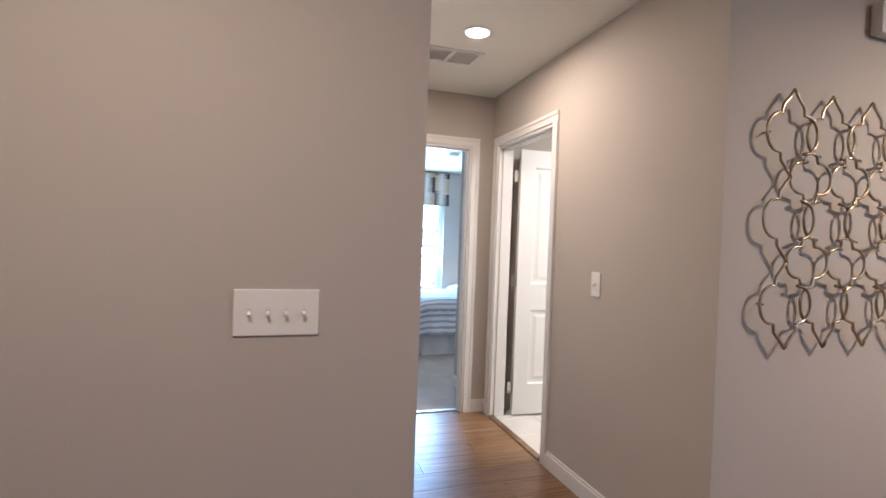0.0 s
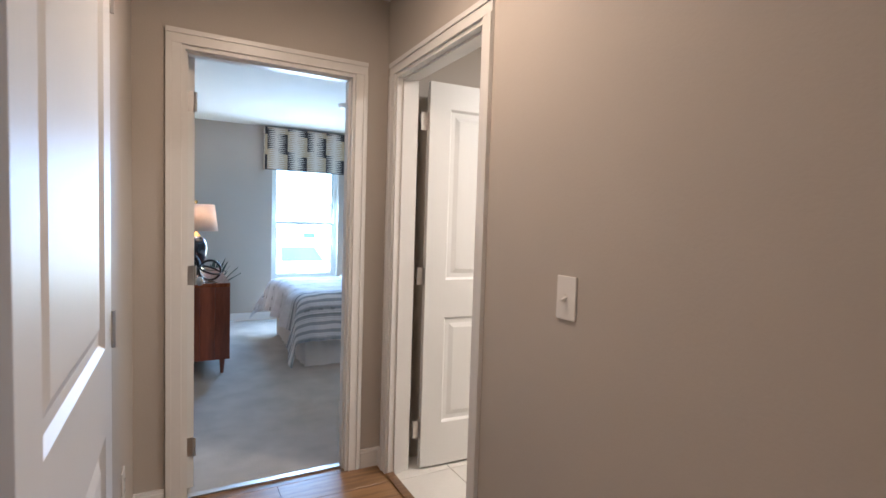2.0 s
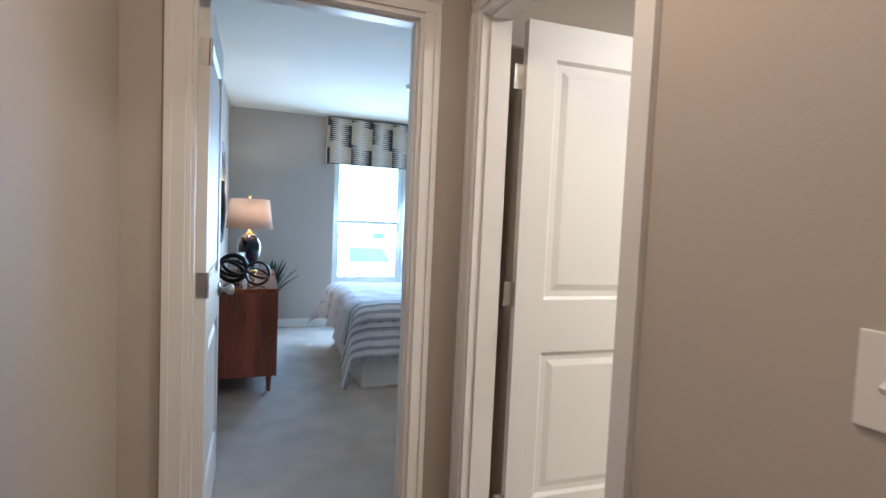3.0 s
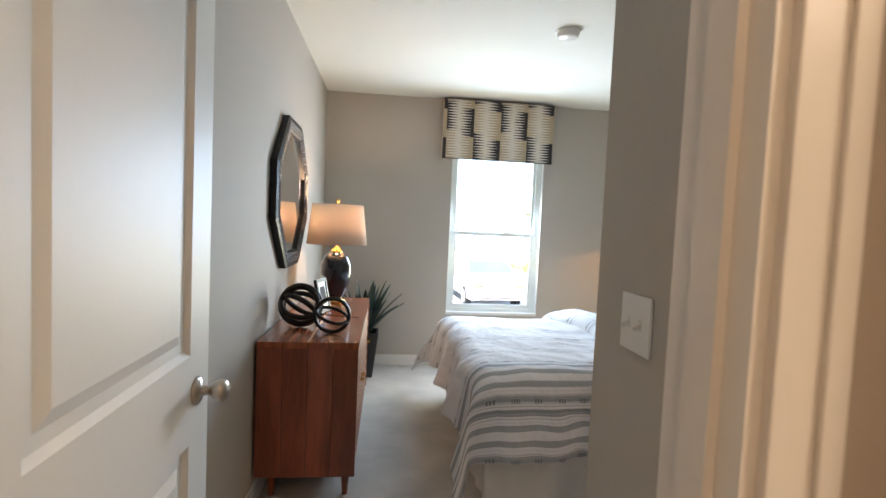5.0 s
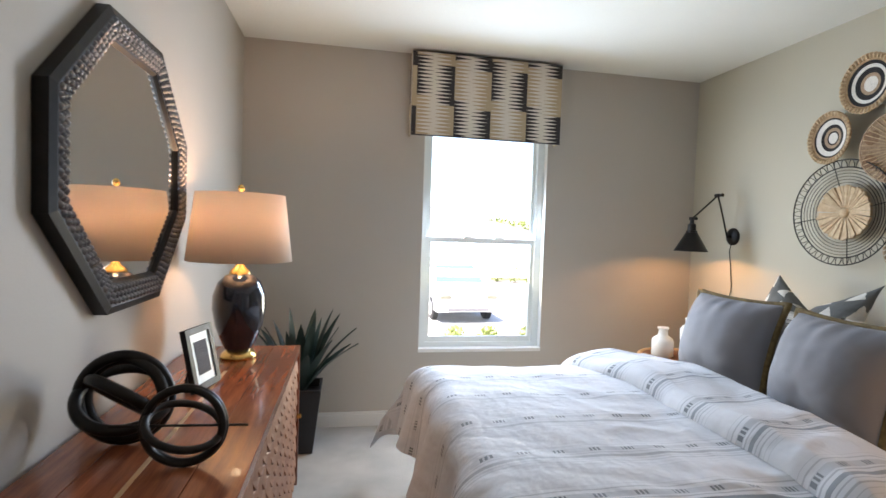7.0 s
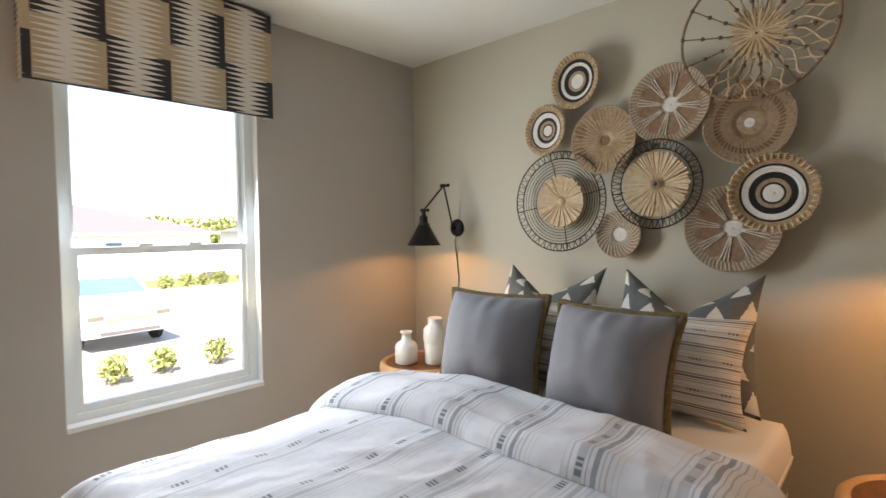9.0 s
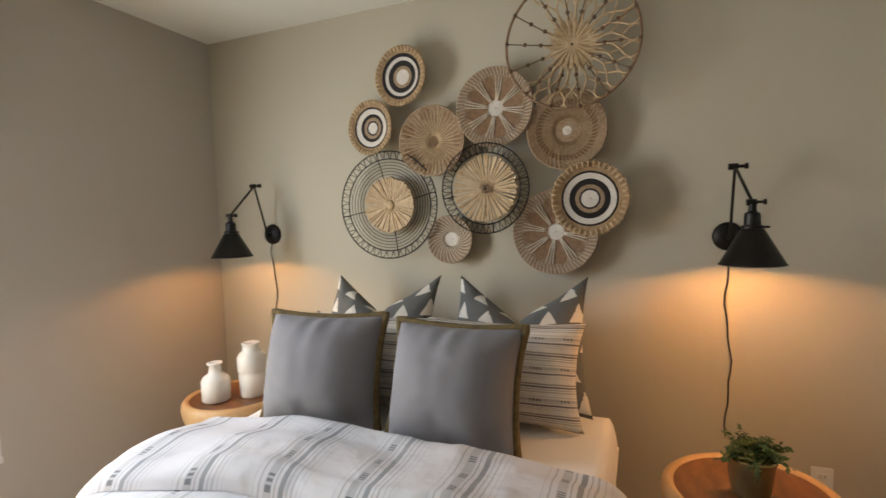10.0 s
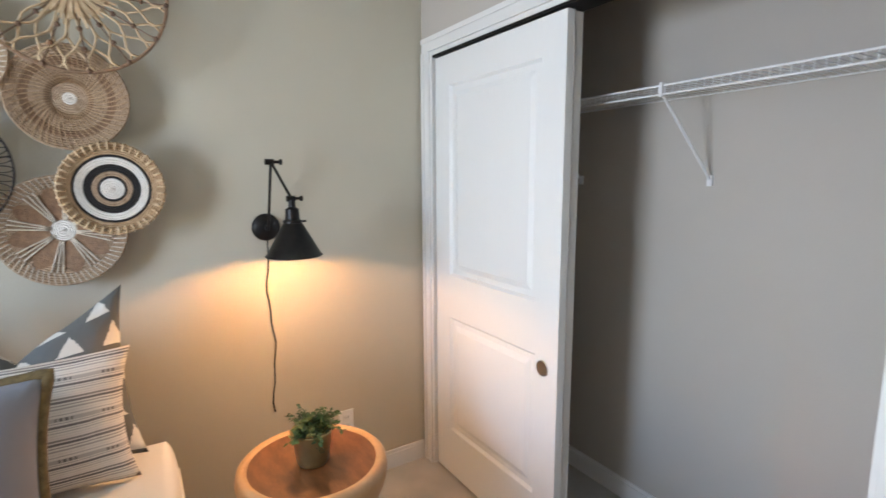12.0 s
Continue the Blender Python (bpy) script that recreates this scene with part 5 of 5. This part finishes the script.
for k in range(ndoor):
    y0 = 0.03 + k * dw
    door = part("door", boxes((DW - 0.03, DW - 0.012, y0 + 0.002, y0 + dw - 0.002, 0.17, DH - 0.04)), WALNUTF, dr, "carved scalloped door")
    nx, nz = 6, 8
    sw, sh = (dw - 0.01) / nx, (DH - 0.22) / nz
    bm = bmesh.new()
    for j in range(nz):
        for i in range(nx):
            cy, cz = y0 + 0.005 + (i + 0.5) * sw, 0.175 + (j + 0.5) * sh
            ring = [(cy + sw * 0.48 * px, cz + sh * 0.5 * pz) for px, pz in ((0, -1), (0.7, -0.6), (1, 0.1), (1, 0.95), (-1, 0.95), (-1, 0.1), (-0.7, -0.6))]
            base = [bm.verts.new((DW - 0.012, p, q)) for p, q in ring]
            top = [bm.verts.new((DW - 0.012 + (0.009 if q < cz else 0.002), cy + (p - cy) * 0.9, cz + (q - cz) * 0.92)) for p, q in ring]
            bm.faces.new(top)
            for a in range(7):
                bm.faces.new((base[a], base[(a + 1) % 7], top[(a + 1) % 7], top[a]))
    part("scale_carving", bm, WALNUTF, door, kind="stuff")
    part("door_pull", boxes((DW - 0.004, DW + 0.016, y0 + (dw - 0.05 if k != 1 else 0.03), y0 + (dw - 0.03 if k != 1 else 0.05), 0.47, 0.485, 0.002)), BRASS, door, "small brass pull")

lampo = thing("table_lamp", "lit table lamp, navy ceramic body, brass base, linen drum shade", "lamp", pose(1.53, 6.72, DH))
part("base", lathe([(0, 0), (0.068, 0), (0.068, 0.012), (0.06, 0.022), (0.05, 0.03), (0.042, 0.034)], 40), BRASS, lampo, "brass foot", smooth=True)
part("body", lathe([(0.046, 0.032), (0.062, 0.06), (0.088, 0.13), (0.1, 0.2), (0.098, 0.25), (0.08, 0.30), (0.052, 0.328), (0.036, 0.334)], 48), NAVY, lampo, "glossy navy ceramic body", smooth=True)
part("neck", lathe([(0.04, 0.333), (0.037, 0.345), (0.018, 0.362), (0.011, 0.38), (0.01, 0.43), (0.006, 0.44)], 28), BRASS, lampo, "brass neck", smooth=True)
part("harp", tube([(0, 0.03, 0.44), (0, 0.05, 0.5), (0, 0.03, 0.62), (0, 0, 0.645), (0, -0.03, 0.62), (0, -0.05, 0.5), (0, -0.03, 0.44)], 0.002, 6), BRASS, lampo)
part("shade", lathe([(0.196, 0.385), (0.165, 0.645), (0.163, 0.645), (0.194, 0.385)], 56, close=True), SHADE, lampo, "warm linen drum shade", smooth=True)
part("bulb", lathe([(0, 0.45), (0.014, 0.455), (0.03, 0.5), (0.026, 0.535), (0, 0.55)], 18), BULB, lampo, smooth=True)
part("finial", lathe([(0.004, 0.645), (0.007, 0.655), (0.013, 0.662), (0.012, 0.676), (0.004, 0.683), (0, 0.684)], 16), BRASS, lampo, smooth=True)
lamp("table_lamp_light", "POINT", pose(1.53, 6.72, DH + 0.575), 0.7, (1, 0.63, 0.36), radius=0.03)


def orb(m, r, w, rings, label):
    ob = thing("orb_sculpture", label, "sculpture", m, "knot sculptures")
    for rx, ry, size in rings:
        ring = [Matrix.Translation((0, 0, r)) @ pose(0, 0, 0, rx, ry) @ p for p in circle(r * size - w, 44, Matrix())]
        part("band", tube(ring, w, 8, True), BRONZE, ob, smooth=True)
    return ob


orb(pose(1.44, 5.93, DH), 0.112, 0.0135, ((88, 22, 1.0), (78, -68, 0.93), (28, 12, 0.97), (-30, 30, 0.86)), "black metal ring knot sculpture on the dresser")
o2 = orb(pose(1.61, 5.80, DH), 0.090, 0.0085, ((86, 30, 1.0), (86, -58, 0.97), (14, 18, 0.94)), "smaller black metal ring orb on the dresser")
part("pin", tube([(-0.135, -0.03, 0.105), (0.125, 0.03, 0.075)], 0.003, 6), BRONZE, o2)

pf = thing("photo_frame", "dark pewter photo frame leaning back on its stand", "picture frame", pose(1.515, 6.34, DH, -12, 0, 76))
part("frame", boxes((-0.075, -0.055, -0.009, 0.009, 0.004, 0.2), (0.055, 0.075, -0.009, 0.009, 0.004, 0.2), (-0.055, 0.055, -0.009, 0.009, 0.004, 0.024), (-0.055, 0.055, -0.009, 0.009, 0.18, 0.2)), BRONZE, pf)
part("mat_board", boxes((-0.055, 0.055, -0.004, 0.0, 0.024, 0.18)), SIGNP, pf)
part("picture", boxes((-0.035, 0.035, -0.0055, -0.004, 0.05, 0.155)), SHINGLE, pf, "grey print")
part("back_stand", box(bmesh.new(), -0.02, 0.02, -0.002, 0.002, -0.13, 0, 0, pose(0, 0.012, 0.14, -0) @ pose(0, 0, 0, 22)), DARKGAP, pf)

mir = thing("wall_mirror", "octagonal mirror in a dark hammered frame", "mirror", pose(BL, 6.29, 1.45))


def octo(hw, hh, cut, x):
    return [(x, y, z) for y, z in ((-hw + cut, hh), (hw - cut, hh), (hw, hh - cut), (hw, -hh + cut), (hw - cut, -hh), (-hw + cut, -hh), (-hw, -hh + cut), (-hw, hh - cut))]


bm = bmesh.new()
loops = []
for hw, hh, cut, x in ((0.445, 0.405, 0.262, 0.002), (0.445, 0.405, 0.262, 0.035), (0.425, 0.385, 0.25, 0.042), (0.365, 0.325, 0.214, 0.03), (0.355, 0.315, 0.208, 0.016)):
    loops.append([bm.verts.new(p) for p in octo(hw, hh, cut, x)])
for a, c in zip(loops, loops[1:]):
    for i in range(8):
        bm.faces.new((a[i], a[(i + 1) % 8], c[(i + 1) % 8], c[i]))
part("frame", bm, BRONZE, mir, "dark bronze octagonal frame")
outer, inner = [Vector(p) for p in octo(0.42, 0.38, 0.247, 0.040)], [Vector(p) for p in octo(0.372, 0.332, 0.218, 0.033)]
dent = bmesh.new()
for i in range(8):
    a0, a1, b0, b1 = outer[i], outer[(i + 1) % 8], inner[i], inner[(i + 1) % 8]
    n = max(3, int((a1 - a0).length / 0.024))
    for k in range(n):
        for j in range(3):
            t, s = (k + 0.5) / n + (0.25 / n if j % 2 else -0.25 / n), (j + 0.5) / 3
            p = (a0.lerp(a1, t)).lerp(b0.lerp(b1, t), s)
            lathe([(0.0115, -0.002), (0.009, 0.005), (0.0001, 0.009)], 6, Matrix.Translation(p) @ pose(0, 0, 0, 0, 90), dent)
part("hammered_studs", dent, mat("dark_pewter", (0.20, 0.20, 0.215), 0.28, 0.9, var=0.15, scale=40), mir, "hammered pewter studs", kind="stuff", smooth=True)
bm = bmesh.new()
bm.faces.new([bm.verts.new(p) for p in octo(0.36, 0.32, 0.21, 0.018)])
bmesh.ops.recalc_face_normals(bm, faces=bm.faces)
part("glass", bm, MIRROR, mir, "clear mirror glass")

# ---- floor plant ----
fp = thing("floor_plant", "dark sword-leaved plant in a tapered black planter", "plant", pose(1.69, 7.60, 0.004))
bm = bmesh.new()
rows = []
for h, s in ((0, 0.085), (0.36, 0.125), (0.375, 0.125), (0.375, 0.11), (0.33, 0.108)):
    rows.append([bm.verts.new((x * s, y * s, h)) for x, y in ((-1, -1), (1, -1), (1, 1), (-1, 1))])
for a, c in zip(rows, rows[1:]):
    for i in range(4):
        bm.faces.new((a[i], a[(i + 1) % 4], c[(i + 1) % 4], c[i]))
bm.faces.new(rows[0]), bm.faces.new(rows[-1])
part("planter", bm, BLACKPOT, fp, "tapered square black planter")
for i in range(30):
    a = i * 2.4
    ln, lean = 0.26 + 0.20 * rng.random(), 0.1 + 0.62 * (i / 30)
    wd = 0.028 + 0.010 * rng.random()

    def lf(u, v):
        out = ln * (math.sin(lean) * u + 0.35 * lean * u * u)
        up = ln * (math.cos(lean) * u * 1.15 - 0.25 * lean * u * u)
        w = wd * math.sin(math.pi * min(1, 0.12 + 0.88 * u)) ** 0.7 * (1 - 0.1 * u)
        s = (v - 0.5) * 2
        x = 0.03 + out
        return (x * math.cos(a) - s * w * math.sin(a), x * math.sin(a) + s * w * math.cos(a), 0.335 + up + abs(s) * 0.008)
    part("leaf", sheet(lf, 8, 2), LEAFD, fp, smooth=True)

# ---- closet ----
sf = thing("wire_shelf", "white coated wire closet shelf with angled braces", "shelf", pose(0, 0, 0))
SZ, SX0, SX1, SY0, SY1 = 1.775, 2.46, 4.425, DY1 + 0.004, DY1 + 0.32
bm = bmesh.new()
xx = SX0
while xx < SX1:
    tube([(xx, SY0, SZ), (xx, SY1, SZ), (xx, SY1 + 0.004, SZ - 0.03)], 0.0014, 4, bm=bm)
    xx += 0.026
part("shelf_mesh", bm, WIREW, sf, kind="stuff")
for y, z in ((SY0 + 0.004, SZ - 0.003), (SY0 + 0.16, SZ - 0.003), (SY1, SZ - 0.003), (SY1 + 0.004, SZ - 0.032)):
    part("rail", tube([(SX0, y, z), (SX1, y, z)], 0.0034, 8), WIREW, sf)
for x in (2.72, 3.33, 3.95):
    part("brace", tube([(x, SY1, SZ - 0.03), (x, SY0 + 0.004, SZ - 0.31)], 0.005, 8), WIREW, sf)
    part("clip", boxes((x - 0.006, x + 0.006, SY1 - 0.004, SY1 + 0.012, SZ - 0.04, SZ + 0.006)), WIREW, sf)
    part("wall_foot", boxes((x - 0.01, x + 0.01, SY0 - 0.004, SY0 + 0.006, SZ - 0.335, SZ - 0.295)), WIREW, sf)

# ---- floor pieces ----


def slab_mesh(w, d, h=0.012, c=0.0015):
    me = bpy.data.meshes.new("piece")
    v = [(x, y, -h) for x, y in ((0, 0), (w, 0), (w, d), (0, d))] + [(x, y, -c) for x, y in ((0, 0), (w, 0), (w, d), (0, d))] + [(x, y, 0) for x, y in ((c, c), (w - c, c), (w - c, d - c), (c, d - c))]
    f = [(8, 9, 10, 11)] + [(a + o, (a + 1) % 4 + o, (a + 1) % 4 + o + 4, a + o + 4) for o in (0, 4) for a in range(4)]
    me.from_pydata(v, [], f)
    return me


floor_w = thing("floor_planks", "warm brown wood-look plank floor with satin sheen", "floor", kind="structure")
floor_t = thing("floor_tiles", "off-white square bathroom floor tiles", "floor", kind="structure")
cache = {}


def piece(name, x0, x1, y0, y1, mt, parent):
    key = (round(x1 - x0, 3), round(y1 - y0, 3), mt.name)
    if key not in cache:
        cache[key] = slab_mesh(x1 - x0 - 0.0012, y1 - y0 - 0.0012)
        cache[key].materials.append(mt)
    ob = new(name, cache[key])
    ob.parent = parent
    ob.location = (x0, y0, 0)


pr = random.Random(9)


def lay(x0, x1, y0, y1, pw, pl):
    y = y0
    while y < y1 - 1e-4:
        ye = min(y + pw, y1)
        x = x0
        first = round(pr.uniform(0.25, 1.0) * pl, 1)
        while x < x1 - 1e-4:
            xe = min(x + first, x1)
            first = pl
            piece("plank", x, xe, y, ye, PLANK, floor_w)
            x = xe
        y = ye


lay(HL, HR, 1.6, 3.82, 0.18, 1.2)
lay(-2.0, 5.0, -3.0, 1.6, 0.18, 1.2)
for i in range(7):
    for j in range(7):
        x0, y0 = 2.37 + i * 0.305, 1.735 + j * 0.305
        if x0 < BR - 0.02 and y0 < DY0 - 0.02:
            piece("tile", x0, min(x0 + 0.302, BR), y0, min(y0 + 0.302, DY0), TILE, floor_t)
